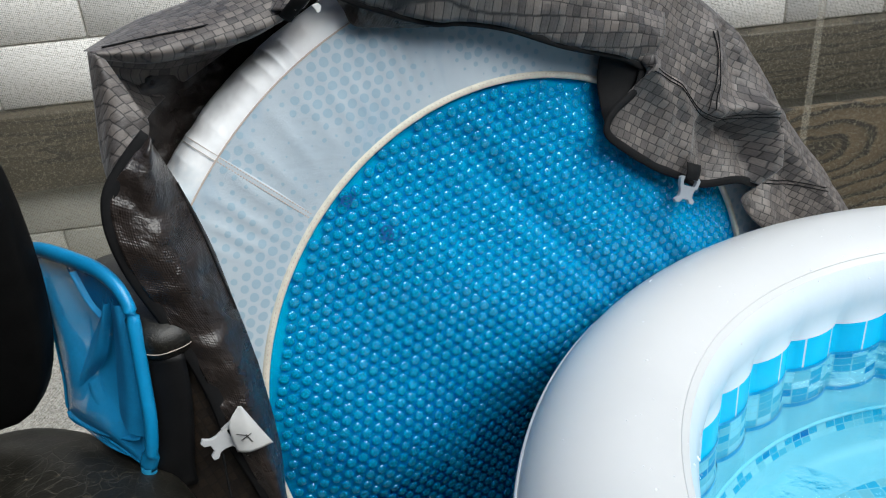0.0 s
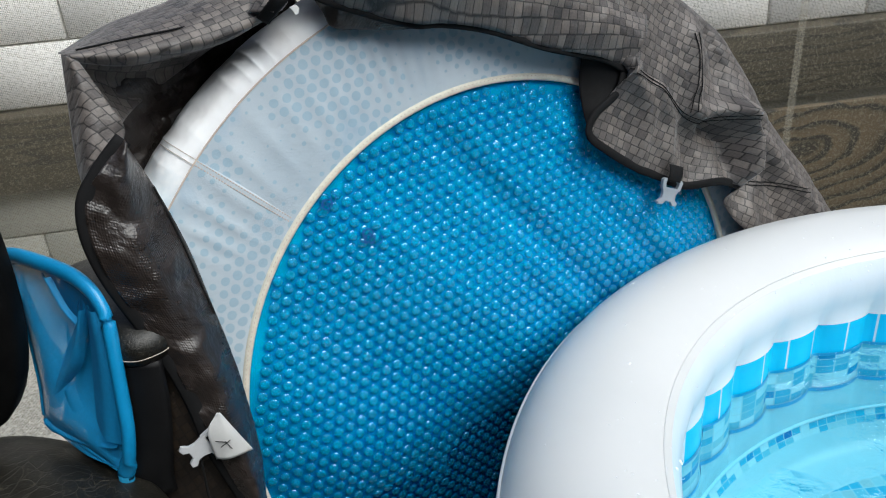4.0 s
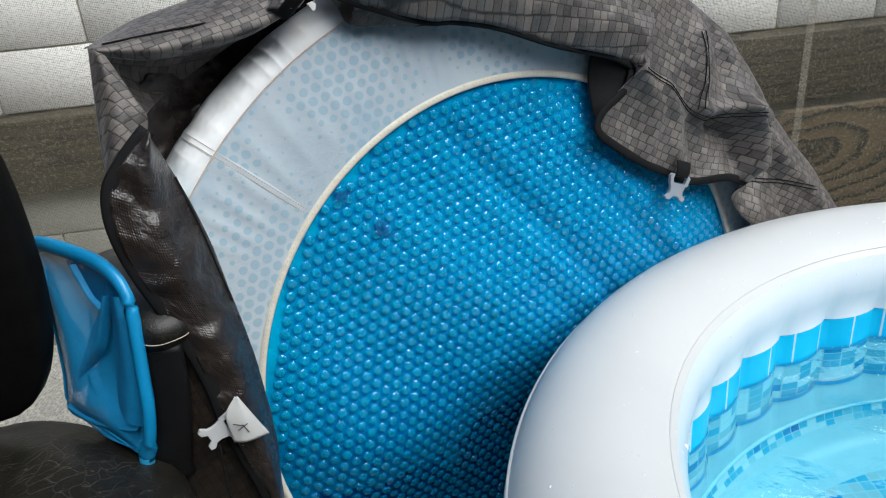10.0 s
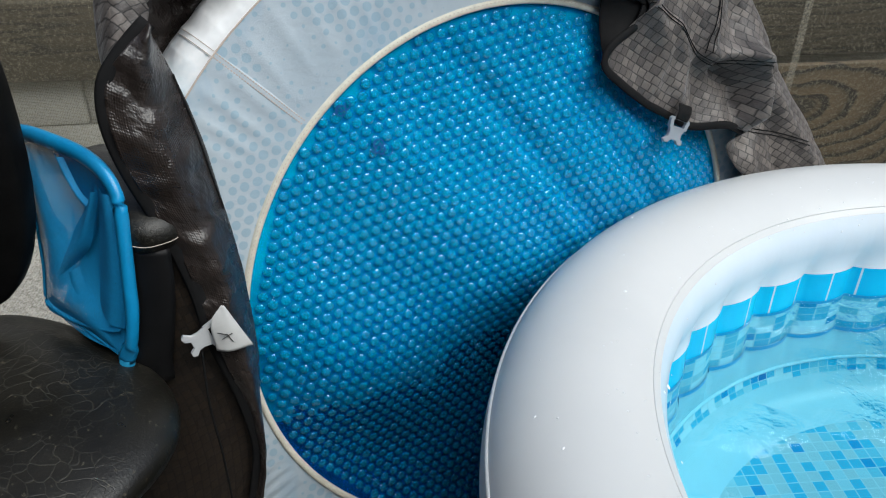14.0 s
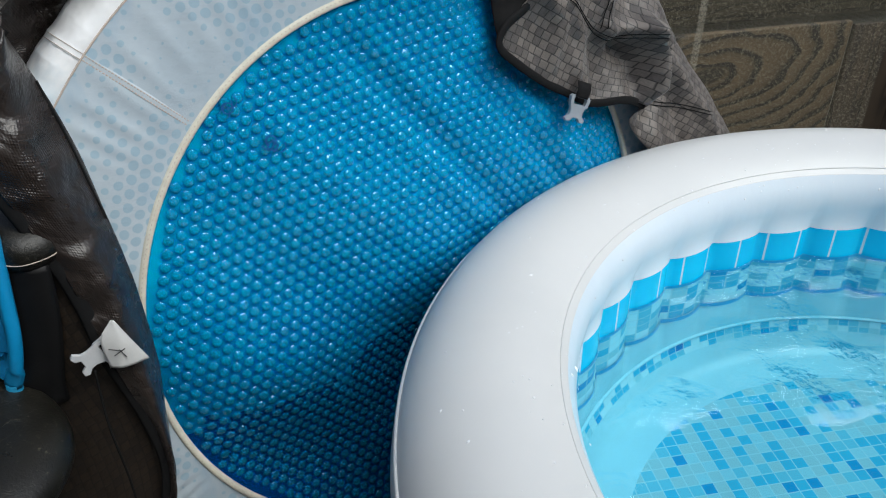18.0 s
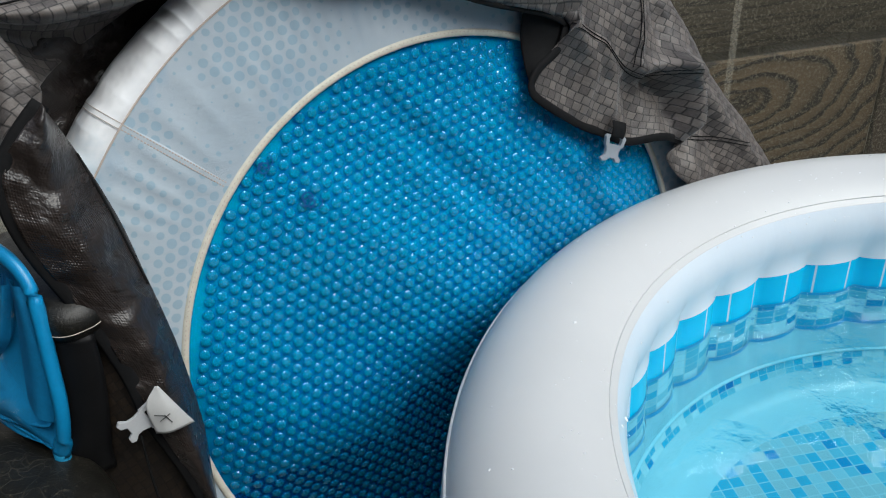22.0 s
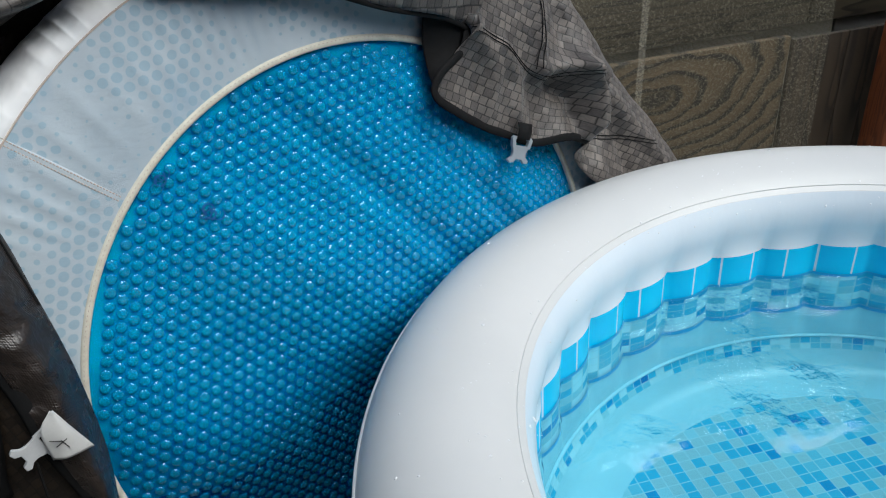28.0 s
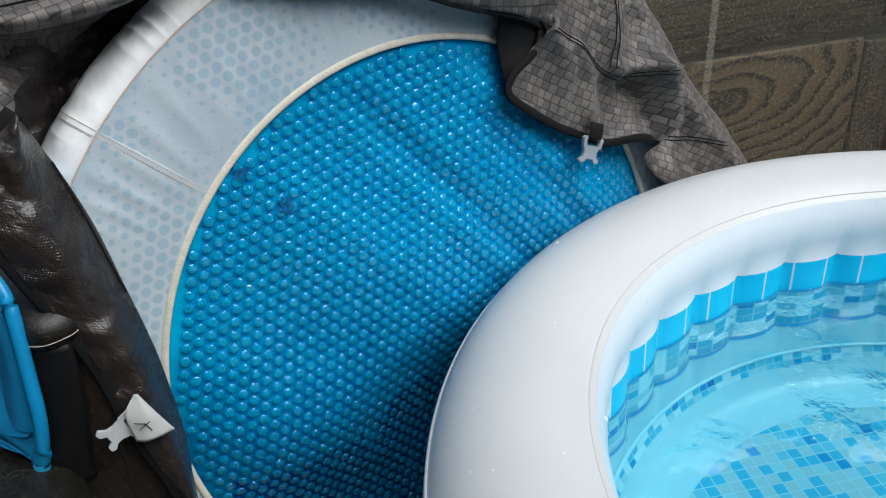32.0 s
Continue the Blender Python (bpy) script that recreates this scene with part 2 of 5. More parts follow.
BLACK_TAPE = simple("black_webbing", (0.006, 0.006, 0.0065), 0.8, 0.3, 90, 0.3, 0.2)
BUCKLE = simple("grey_plastic", (0.27, 0.30, 0.33), 0.42, 0.06, 30, 0.05)
BUCKLE_PALE = simple("pale_grey_plastic", (0.46, 0.47, 0.48), 0.42, 0.06, 30, 0.05)
TAG = simple("white_care_tag", (0.52, 0.52, 0.51), 0.6, 0.06, 40, 0.1)
TAG_INK = simple("tag_print", (0.04, 0.04, 0.04), 0.7, 0.1, 40, 0)

# tub
m = Mat("white_vinyl", 0.33, 0.0, 0.45)
m.colour(m.ramp(m.noise(3.0, 5.0), (0.3, (0.585, 0.60, 0.605)), (0.75, (0.64, 0.65, 0.65))))
m.bump(m.math("ADD", m.noise(5.0, 3.0), m.math("MULTIPLY", m.noise(700, 2.0), 0.02)), 0.12, 0.01)
VINYL = m.m
m = Mat("wet_vinyl_liner", 0.25, 0.0, 0.5)
m.colour(m.ramp(m.noise(6.0, 4.0), (0.3, (0.70, 0.77, 0.84)), (0.75, (0.76, 0.82, 0.87))))
m.bump(m.noise(40, 3.0, stretch=(1, 1, 0.2)), 0.15, 0.003)
LINER = m.m
CHAMBERS = 36

m = Mat("blue_tile_print", 0.2)
sep = m.n("ShaderNodeSeparateXYZ")
m.put(sep.inputs[0], m.coords("UV"))
fx = m.math("FRACT", m.math("MULTIPLY", sep.outputs[0], 1.58))
mid = m.math("ABSOLUTE", m.math("SUBTRACT", fx, 0.55))
line = m.ramp(mid, (0.0, 1.0), (0.022, 1.0), (0.032, 0.0))
m.colour(m.mix(line, m.ramp(m.noise(10, 3.0), (0.3, (0.0, 0.53, 0.88)), (0.7, (0.0, 0.60, 0.93))), (0.6, 0.75, 0.85)))
TILE = m.m


def mosaic(name, nx, ny, ground=(0.30, 0.62, 0.70)):
    m = Mat(name, 0.25)
    sep = m.n("ShaderNodeSeparateXYZ")
    m.put(sep.inputs[0], m.coords("UV"))
    x, y = m.math("MULTIPLY", sep.outputs[0], nx), m.math("MULTIPLY", sep.outputs[1], ny)
    comb = m.n("ShaderNodeCombineXYZ")
    m.put(comb.inputs[0], m.math("FLOOR", x))
    m.put(comb.inputs[1], m.math("FLOOR", y))
    white = m.n("ShaderNodeTexWhiteNoise")
    m.put(white.inputs["Vector"], comb.outputs[0])
    clump = m.noise(0.32, 1.0, vec=comb.outputs[0])
    tone = m.math("ADD", m.math("MULTIPLY", white.outputs[0], 0.75), m.math("MULTIPLY", m.math("SUBTRACT", clump, 0.35), 0.9))
    cells = m.ramp(tone, (0.0, ground), (0.42, (0.26, 0.60, 0.70)), (0.52, (0.12, 0.52, 0.68)), (0.64, (0.03, 0.45, 0.68)), (0.84, (0.0, 0.30, 0.60)), (0.96, (0.0, 0.19, 0.50)))
    m.t.nodes[-1].color_ramp.interpolation = "CONSTANT" if m.t.nodes[-1].bl_idname == "ShaderNodeValToRGB" else "LINEAR"
    fx, fy = m.math("FRACT", x), m.math("FRACT", y)
    e = m.math("MINIMUM", m.math("MINIMUM", fx, m.math("SUBTRACT", 1.0, fx)), m.math("MINIMUM", fy, m.math("SUBTRACT", 1.0, fy)))
    m.colour(m.mix(m.math("MULTIPLY", m.ramp(e, (0.0, 1.0), (0.03, 1.0), (0.06, 0.0)), 0.8), cells, (0.36, 0.67, 0.74)))
    return m.m


MOSAIC_WALL = mosaic("mosaic_print_wall", 3.2, 66.0, (0.42, 0.78, 0.86))
MOSAIC_RING = mosaic("mosaic_print_ring", 5.0, 84.0, (0.38, 0.72, 0.80))
MOSAIC_FLOOR = mosaic("mosaic_print_floor", 45.0, 45.0, (0.29, 0.56, 0.63))
LINER_BLUE = simple("pale_blue_liner", (0.33, 0.68, 0.78), 0.25, 0.06, 6, 0.05)
PRINT_BLUE = simple("blue_print_line", (0.0, 0.38, 0.70), 0.3, 0.1, 20, 0)

# water: clear tint, gloss by fresnel, rippled
m = Mat("water")
t = m.t
tr, gl, mx, fr = (t.nodes.new("ShaderNodeBsdfTransparent"), t.nodes.new("ShaderNodeBsdfGlossy"), t.nodes.new("ShaderNodeMixShader"), t.nodes.new("ShaderNodeFresnel"))
tr.inputs[0].default_value = (0.57, 0.84, 0.90, 1)
gl.inputs["Roughness"].default_value = 0.02
fr.inputs["IOR"].default_value = 1.42
b = t.nodes.new("ShaderNodeBump")
b.inputs["Strength"].default_value, b.inputs["Distance"].default_value = 1.0, 0.05
calm = m.ramp(m.noise(3.0, 2.0), (0.46, 0.05), (0.62, 1.0))
t.links.new(m.math("ADD", m.math("MULTIPLY", m.noise(6.0, 2.0), 0.35), m.math("MULTIPLY", m.math("MULTIPLY", m.noise(16.0, 4.0), calm), 1.7)), b.inputs["Height"])
for node in (gl, fr):
    t.links.new(b.outputs[0], node.inputs["Normal"])
t.links.new(fr.outputs[0], mx.inputs[0])
t.links.new(tr.outputs[0], mx.inputs[1])
t.links.new(gl.outputs[0], mx.inputs[2])
t.links.new(mx.outputs[0], m.out.inputs[0])
WATER = m.m
m = Mat("water_drop", 0.05, 0.0, 0.6)
m.colour((0.80, 0.82, 0.84))
DROP = m.m

# chair, net
m = Mat("worn_black_leather", 0.45, 0.0, 0.42)
crk = m.n("ShaderNodeTexVoronoi", feature="DISTANCE_TO_EDGE")
m.put(crk.inputs["Vector"], m.vmath("ADD", m.coords(), m.vmath("SCALE", m.n("ShaderNodeTexNoise").outputs["Color"], 0.12)))
crk.inputs["Scale"].default_value = 38
crack = m.math("MULTIPLY", m.ramp(crk.outputs["Distance"], (0.0, 1.0), (0.02, 0.4), (0.05, 0.0)), m.ramp(m.noise(7.0, 4.0), (0.45, 0.0), (0.6, 1.0)))
dirt = m.ramp(m.noise(90.0, 4.0), (0.62, 0.0), (0.72, 1.0))
base = m.ramp(m.noise(9.0, 5.0), (0.3, (0.004, 0.0038, 0.003)), (0.75, (0.015, 0.0136, 0.010)))
m.colour(m.mix(m.math("MULTIPLY", dirt, 0.38), m.mix(m.math("MULTIPLY", crack, 0.28), base, (0.10, 0.09, 0.07)), (0.16, 0.14, 0.10)))
m.rough(m.ramp(m.noise(14.0, 4.0), (0.3, 0.27), (0.7, 0.48)))
m.bump(m.math("ADD", m.math("MULTIPLY", crack, -1.0), m.noise(220, 3.0)), 0.3, 0.002)
LEATHER = m.m
BACK_VINYL = simple("black_backrest_vinyl", (0.004, 0.004, 0.004), 0.6, 0.4, 30, 0.2, 0.1)
BLACK_PLASTIC = simple("black_plastic", (0.006, 0.006, 0.0065), 0.5, 0.3, 20, 0.1, 0.25)
BLUE_PLASTIC = simple("blue_plastic", (0.004, 0.25, 0.52), 0.32, 0.12, 20, 0.08)
BLUE_PLASTIC_DARK = simple("blue_pole_paint", (0.01, 0.20, 0.36), 0.4, 0.15, 20, 0.08)


def netting(name, thread, colour, period, cover, grain=1.0):
    """Woven threads over clear gaps, in uv metres."""
    m = Mat(name, 0.7)
    sep = m.n("ShaderNodeSeparateXYZ")
    m.put(sep.inputs[0], m.coords("UV"))
    fx = m.math("FRACT", m.math("MULTIPLY", sep.outputs[0], 1 / period))
    fy = m.math("FRACT", m.math("MULTIPLY", sep.outputs[1], 1 / period))
    hit = m.math("MAXIMUM", m.math("LESS_THAN", fx, thread), m.math("LESS_THAN", fy, thread))
    cells = m.noise(0.42 / period, 2.0, 0.7, vec=m.coords("UV"))
    wear = m.math("ADD", m.noise(6.0, 4.0), m.math("MULTIPLY", m.math("SUBTRACT", cells, 0.5), grain * 2.2))
    fac = m.math("MAXIMUM", m.math("MULTIPLY", hit, m.math("ADD", cover, m.math("MULTIPLY", wear, 0.25))), 0.0, clamp=True)
    m.colour(m.ramp(m.noise(12.0, 4.0), (0.3, tuple(c * 0.8 for c in colour)), (0.7, colour)))
    tr, mx = m.t.nodes.new("ShaderNodeBsdfTransparent"), m.t.nodes.new("ShaderNodeMixShader")
    m.put(mx.inputs[0], fac)
    m.t.links.new(tr.outputs[0], mx.inputs[1])
    m.t.links.new(m.b.outputs[0], mx.inputs[2])
    m.t.links.new(mx.outputs[0], m.out.inputs[0])
    return m.m


NET = netting("blue_net", 0.72, (0.0, 0.28, 0.60), 0.0024, 0.72, 0.6)
CURTAIN = netting("mesh_curtain", 0.24, (0.30, 0.278, 0.21), 0.0046, 0.34, 4.0)

# background
m = Mat("concrete_block", 0.85)
tone = m.math("ADD", m.math("MULTIPLY", m.noise(3.0, 5.0), 0.6), m.math("MULTIPLY", m.n("ShaderNodeObjectInfo").outputs["Random"], 0.4))
m.colour(m.ramp(tone, (0.2, (0.84, 0.82, 0.78)), (0.8, (0.93, 0.91, 0.87))))
m.bump(m.noise(120, 4.0), 0.5, 0.003)
BLOCK = m.m
# concrete block of the lower courses, with their shade put into the grey
m = Mat("shaded_concrete_block", 0.85)
tone = m.math("ADD", m.math("MULTIPLY", m.noise(4.0, 5.0), 0.6), m.math("MULTIPLY", m.n("ShaderNodeObjectInfo").outputs["Random"], 0.4))
m.colour(m.ramp(tone, (0.2, (0.30, 0.295, 0.26)), (0.8, (0.42, 0.41, 0.365))))
m.bump(m.noise(120, 4.0), 0.5, 0.003)
BLOCK_SHADED = m.m
MORTAR = simple("mortar", (0.34, 0.33, 0.30), 0.9, 0.15, 30, 0.4)


def wood(name, light, dark, scale, stretch, turns=9.0):
    m = Mat(name, 0.62)
    p = m.vmath("MULTIPLY", m.coords(), stretch)
    field = m.noise(scale, 1.5, 0.45, vec=p)
    rings = m.math("FRACT", m.math("MULTIPLY", field, turns))
    band = m.ramp(rings, (0.0, 0.15), (0.62, 0.55), (0.78, 1.0), (0.92, 1.0), (1.0, 0.1))
    fine = m.noise(40, 4.0, vec=m.vmath("MULTIPLY", m.coords(), (2, 8, 30)))
    tone = m.math("ADD", m.math("MULTIPLY", band, 0.75), m.math("MULTIPLY", fine, 0.35))
    m.colour(m.ramp(tone, (0.25, light), (1.0, dark)))
    m.bump(m.math("ADD", band, fine), 0.3, 0.002)
    return m.m


# moire rings of the mesh curtain, painted on a board as grain round one eye
m = Mat("moire_ring_board", 0.62)
p = m.coords()
nz = m.noise(3.2, 2.0, 0.5, vec=p)
nz2 = m.noise(9.0, 2.0, 0.5, vec=m.vmath("MULTIPLY", p, (0.6, 1, 1.6)))
sep = m.n("ShaderNodeSeparateXYZ")
m.put(sep.inputs[0], m.vmath("SUBTRACT", p, (1.30, 0, 0.627)))
kx = m.math("ADD", sep.outputs[0], m.math("MULTIPLY", sep.outputs[2], 0.9))
kz = m.math("SUBTRACT", sep.outputs[2], m.math("MULTIPLY", sep.outputs[0], 0.30))
rad = m.math("SQRT", m.math("ADD", m.math("POWER", m.math("MULTIPLY", kx, 0.42), 2.0), m.math("POWER", kz, 2.0)))
field = m.math("ADD", m.math("MULTIPLY", rad, 19.0), m.math("ADD", m.math("MULTIPLY", nz, 2.6), m.math("MULTIPLY", nz2, 0.7)))
rings = m.math("FRACT", field)
band = m.ramp(rings, (0.0, 0.1), (0.55, 0.4), (0.72, 1.0), (0.9, 1.0), (1.0, 0.1))
moire_eye = m.ramp(rad, (0.0, 1.0), (0.03, 0.9), (0.05, 0.0))
fine = m.noise(40, 4.0, vec=m.vmath("MULTIPLY", p, (2, 8, 30)))
tone = m.math("ADD", m.math("MULTIPLY", m.math("MAXIMUM", band, moire_eye), 0.8), m.math("MULTIPLY", fine, 0.35))
m.colour(m.ramp(tone, (0.2, (0.125, 0.088, 0.047)), (1.0, (0.011, 0.008, 0.005))))
m.bump(m.math("ADD", band, fine), 0.3, 0.002)
MOIRE = m.m
SLEEPER = wood("dark_sleeper_timber", (0.072, 0.058, 0.037), (0.020, 0.016, 0.011), 3.0, (0.4, 1.0, 4.0), 7.0)
FENCE_DARK = wood("dark_fence_board", (0.060, 0.042, 0.026), (0.022, 0.016, 0.011), 3.0, (3.0, 1.0, 0.4), 7.0)
ORANGE = wood("orange_stained_timber", (0.27, 0.075, 0.022), (0.14, 0.035, 0.012), 6.0, (6.0, 6.0, 0.6), 5.0)
SEAM_TAPE = netting("curtain_seam_tape", 0.6, (0.42, 0.39, 0.31), 0.0046, 0.35)
m = Mat("pale_gravel_ground", 0.9)
v = m.n("ShaderNodeTexVoronoi")
m.put(v.inputs["Vector"], m.coords())
v.inputs["Scale"].default_value = 70
m.colour(m.ramp(m.math("ADD", m.math("MULTIPLY", m.noise(3.0, 5.0), 0.5), m.math("MULTIPLY", v.outputs["Distance"], 0.7)), (0.25, (0.34, 0.33, 0.30)), (0.8, (0.55, 0.53, 0.49))))
m.bump(v.outputs["Distance"], 0.6, 0.01)
GROUND = m.m
DECK = wood("deck_timber", (0.11, 0.09, 0.07), (0.05, 0.04, 0.03), 3.0, (0.4, 4.0, 1.0), 7.0)


# ---- building helpers ----
def mesh_of(name, verts, faces, uvs=None, smooth=True):
    me = bpy.data.meshes.new(name)
    me.from_pydata([tuple(v) for v in verts], [], faces)
    if uvs is not None:
        layer = me.uv_layers.new(name="UVMap")
        idx = np.empty(len(me.loops), dtype=np.int32)
        me.loops.foreach_get("vertex_index", idx)
        layer.data.foreach_set("uv", np.asarray(uvs, dtype=np.float32)[idx].ravel())
    if smooth:
        me.polygons.foreach_set("use_smooth", [True] * len(me.polygons))
    me.update()
    return me


def part(name, me, material, parent=None, label="", solid=0.0):
    """Link a mesh (or bmesh) as one object under a thing."""
    if isinstance(me, bmesh.types.BMesh):
        bm, me = me, bpy.data.meshes.new(name)
        bm.to_mesh(me)
        bm.free()
    if not me.materials:
        me.materials.append(material)
    ob = new(name, me)
    ob.parent = parent
    if solid:
        mod = ob.modifiers.new("thickness", "SOLIDIFY")
        mod.thickness, mod.offset = solid, 0
    if label:
        ob["label"] = label
    return ob


def thing(name, m, label, category, group="", kind=""):
    ob = new(name)
    ob.empty_display_size = 0.1
    ob.matrix_world = m
    return tagged(ob, label, category, group, kind)


def spline(points, n):
    """n points, evenly placed along a smooth curve through the given ones."""
    p = np.asarray(points, float)
    if len(p) == 2:
        return p[0] + (p[1] - p[0]) * np.linspace(0, 1, n)[:, None]
    q = np.vstack([2 * p[0] - p[1], p, 2 * p[-1] - p[-2]])
    out = []
    for i in range(1, len(q) - 2):
        s = np.linspace(0, 1, 16, endpoint=False)[:, None]
        a, b, c, d = q[i - 1], q[i], q[i + 1], q[i + 2]
        out.append(0.5 * (2 * b + (c - a) * s + (2 * a - 5 * b + 4 * c - d) * s ** 2 + (3 * b - a - 3 * c + d) * s ** 3))
    out = np.vstack(out + [p[-1:]])
    arc = np.concatenate([[0], np.cumsum(np.linalg.norm(np.diff(out, axis=0), axis=1))])
    at = np.linspace(0, arc[-1], n)
    return np.stack([np.interp(at, arc, out[:, k]) for k in range(out.shape[1])], 1)


def sheet(name, ribs, n_along=48, n_across=24, fold=None, flat=None):
    """A cloth sheet lofted through ribs (lists of points); uv in metres; fold(s, t, p) gives an offset along the third axis."""
    rows = np.stack([spline(r, n_along) for r in ribs])
    grid = np.stack([spline(rows[:, i], n_across) for i in range(n_along)])
    plane = grid.copy()
    if fold:
        for i in range(n_along):
            for j in range(n_across):
                grid[i, j, 2] += fold(i / (n_along - 1), j / (n_across - 1), grid[i, j])
    du = np.linalg.norm(np.diff(grid, axis=0), axis=2).mean(1)
    dv = np.linalg.norm(np.diff(grid, axis=1), axis=2)
    cu = np.concatenate([[0], np.cumsum(du)])
    uvs = []
    for i in range(n_along):
        cv = np.concatenate([[0], np.cumsum(dv[i])])
        uvs += [(cu[i], v) for v in cv]
    if flat is not None:
        c, q = math.cos(radians(flat)), math.sin(radians(flat))
        uvs = [(c * x + q * (y - z) + 5, c * (y - z) - q * x + 5) for x, y, z in plane.reshape(-1, 3)]
    faces = [(i * n_across + j, i * n_across + j + 1, (i + 1) * n_across + j + 1, (i + 1) * n_across + j) for i in range(n_along - 1) for j in range(n_across - 1)]
    return mesh_of(name, grid.reshape(-1, 3), faces, uvs)


def tube(name, points, w, h, n=40, sides=8, closed=False):
    """A flattened tube (w wide, h thick) along a smooth curve."""
    p = np.asarray(points, float) if closed else spline(points, n)
    n = len(p)
    verts, faces = [], []
    for i in range(n):
        a, b = (p[(i - 1) % n], p[(i + 1) % n]) if closed else (p[max(i - 1, 0)], p[min(i + 1, n - 1)])
        t = Vector(b - a).normalized()
        up = Vector((0, 0, 1)) if abs(t.z) < 0.95 else Vector((0, 1, 0))
        side = t.cross(up).normalized()
        up = side.cross(t)
        for k in range(sides):
            ang = 2 * math.pi * k / sides
            verts.append(Vector(p[i]) + side * (w / 2 * math.cos(ang)) + up * (h / 2 * math.sin(ang)))
    for i in range(n if closed else n - 1):
        for k in range(sides):
            j = (i + 1) % n
            faces.append((i * sides + k, i * sides + (k + 1) % sides, j * sides + (k + 1) % sides, j * sides + k))
    if not closed:
        faces += [tuple(range(sides))[::-1], tuple((n - 1) * sides + k for k in range(sides))]
    return mesh_of(name, verts, faces)


def ring(name, profile, n=160, a0=0.0, a1=360.0, bend=None, uv=None):
    """A profile of (r, z) swept round the z axis from a0 to a1 degrees. bend(angle, k, r, z) may change r, z."""
    full = abs(a1 - a0) >= 360
    cols = n if full else n + 1
    verts, faces, uvs = [], [], []
    for i in range(cols):
        a = radians(a0 + (a1 - a0) * i / n)
        for k, (r, z) in enumerate(profile):
            if bend:
                r, z = bend(a, k, r, z)
            verts.append((r * math.cos(a), r * math.sin(a), z))
            uvs.append(uv(a, k, r, z) if uv else (a, z))
    m = len(profile)
    for i in range(n):
        j = (i + 1) % cols
        for k in range(m - 1):
            faces.append((i * m + k, j * m + k, j * m + k + 1, i * m + k + 1))
    return mesh_of(name, verts, faces, uvs)


def box(name, size, bevel=0.0, centre=(0, 0, 0), seg=2):
    bm = bmesh.new()
    bmesh.ops.create_cube(bm, size=1, matrix=Matrix.Translation(centre) @ Matrix.Diagonal((*size, 1)))
    if bevel:
        bmesh.ops.bevel(bm, geom=bm.edges[:], offset=bevel, segments=seg, affect="EDGES", profile=0.5)
    for f in bm.faces:
        f.smooth = bevel > 0
    me = bpy.data.meshes.new(name)
    bm.to_mesh(me)
    bm.free()
    return me


def plate(name, outline, thick, bevel=0.0):
    """A flat plate with the given (x, y) outline, thick along z."""
    bm = bmesh.new()
    vs = [bm.verts.new((x, y, 0)) for x, y in outline]
    f = bm.faces.new(vs)
    ext = bmesh.ops.extrude_face_region(bm, geom=[f])
    bmesh.ops.translate(bm, vec=(0, 0, thick), verts=[v for v in ext["geom"] if isinstance(v, bmesh.types.BMVert)])
    bmesh.ops.recalc_face_normals(bm, faces=bm.faces[:])
    if bevel:
        bmesh.ops.bevel(bm, geom=bm.edges[:], offset=bevel, segments=2, affect="EDGES", profile=0.5)
    me = bpy.data.meshes.new(name)
    bm.to_mesh(me)
    bm.free()
    return me


# ---- ground and background ----
GZ, DECK_Z, TUB_Z = 0.0, 0.29, 0.5379
ground = part("ground", mesh_of("ground", [(-60, -60, GZ), (60, -60, GZ), (60, 60, GZ), (-60, 60, GZ)], [(0, 1, 2, 3)]), GROUND)
tagged(ground, "pale gravel ground lit by an overcast sky", "ground", kind="structure")
# unseen platform added to carry the tub; dark boards hold bounce light down
deck = thing("deck", pose(1.0, 0.35, 0), "low platform of dark boards added unseen under the hot tub", "deck", kind="structure")
for i in range(15):
    y = -1.0 + 0.12 * i
    x0, x1 = (-2.2 if y < -0.1 else -0.5), 1.05
    part("plank", box("plank", (x1 - x0, 0.118, 0.04), 0.004, ((x0 + x1) / 2, y, DECK_Z - 0.02)), DECK, deck)
for x in (-2.1, -1.2, -0.35, 0.9):
    run = 0.85 if x < -1 else 1.2
    part("bearer", box("bearer", (0.1, run, DECK_Z - 0.041), 0.005, (x, run / 2 - 1.03, (DECK_Z - 0.041) / 2)), DECK, deck)

BACK = pose(0, 3.05, 0, 0, 0, 9)
wall = thing("block_wall", BACK, "pale concrete block wall with a dark timber sleeper band", "wall", kind="structure")
part("mortar", box("mortar", (9.2, 0.15, 2.08), 0, (0, 0.09, 1.04)), MORTAR, wall)
block_me = box("block", (0.412, 0.10, 0.217), 0.006, (0, 0, 0), 1)
block_low_me = box("block", (0.412, 0.10, 0.196), 0.006, (0, 0, 0), 1)
for c in range(5):
    for i in range(-10, 11):
        ob = part("block", block_me, BLOCK, wall)
        ob.location = (0.42 * i + (0.35 if c % 2 else 0.0) + 0.25, 0.05, 1.087 + 0.224 * c)
for c in range(3):
    for i in range(-10, 11):
        ob = part("block", block_low_me, BLOCK_SHADED, wall)
        ob.location = (0.42 * i + (0.21 if c % 2 else 0.0) + 0.11, 0.05, 0.592 - 0.2 * c)
sleeper = thing("timber_sleeper", BACK @ Matrix.Translation((0, -0.03, 0)), "long dark weathered timber sleeper set in the wall", "sleeper", kind="structure")
for i in range(4):
    part("beam", box("beam", (2.19, 0.10, 0.282), 0.008, (-3.3 + 2.2 * i, 0, 0.833)), SLEEPER, sleeper)
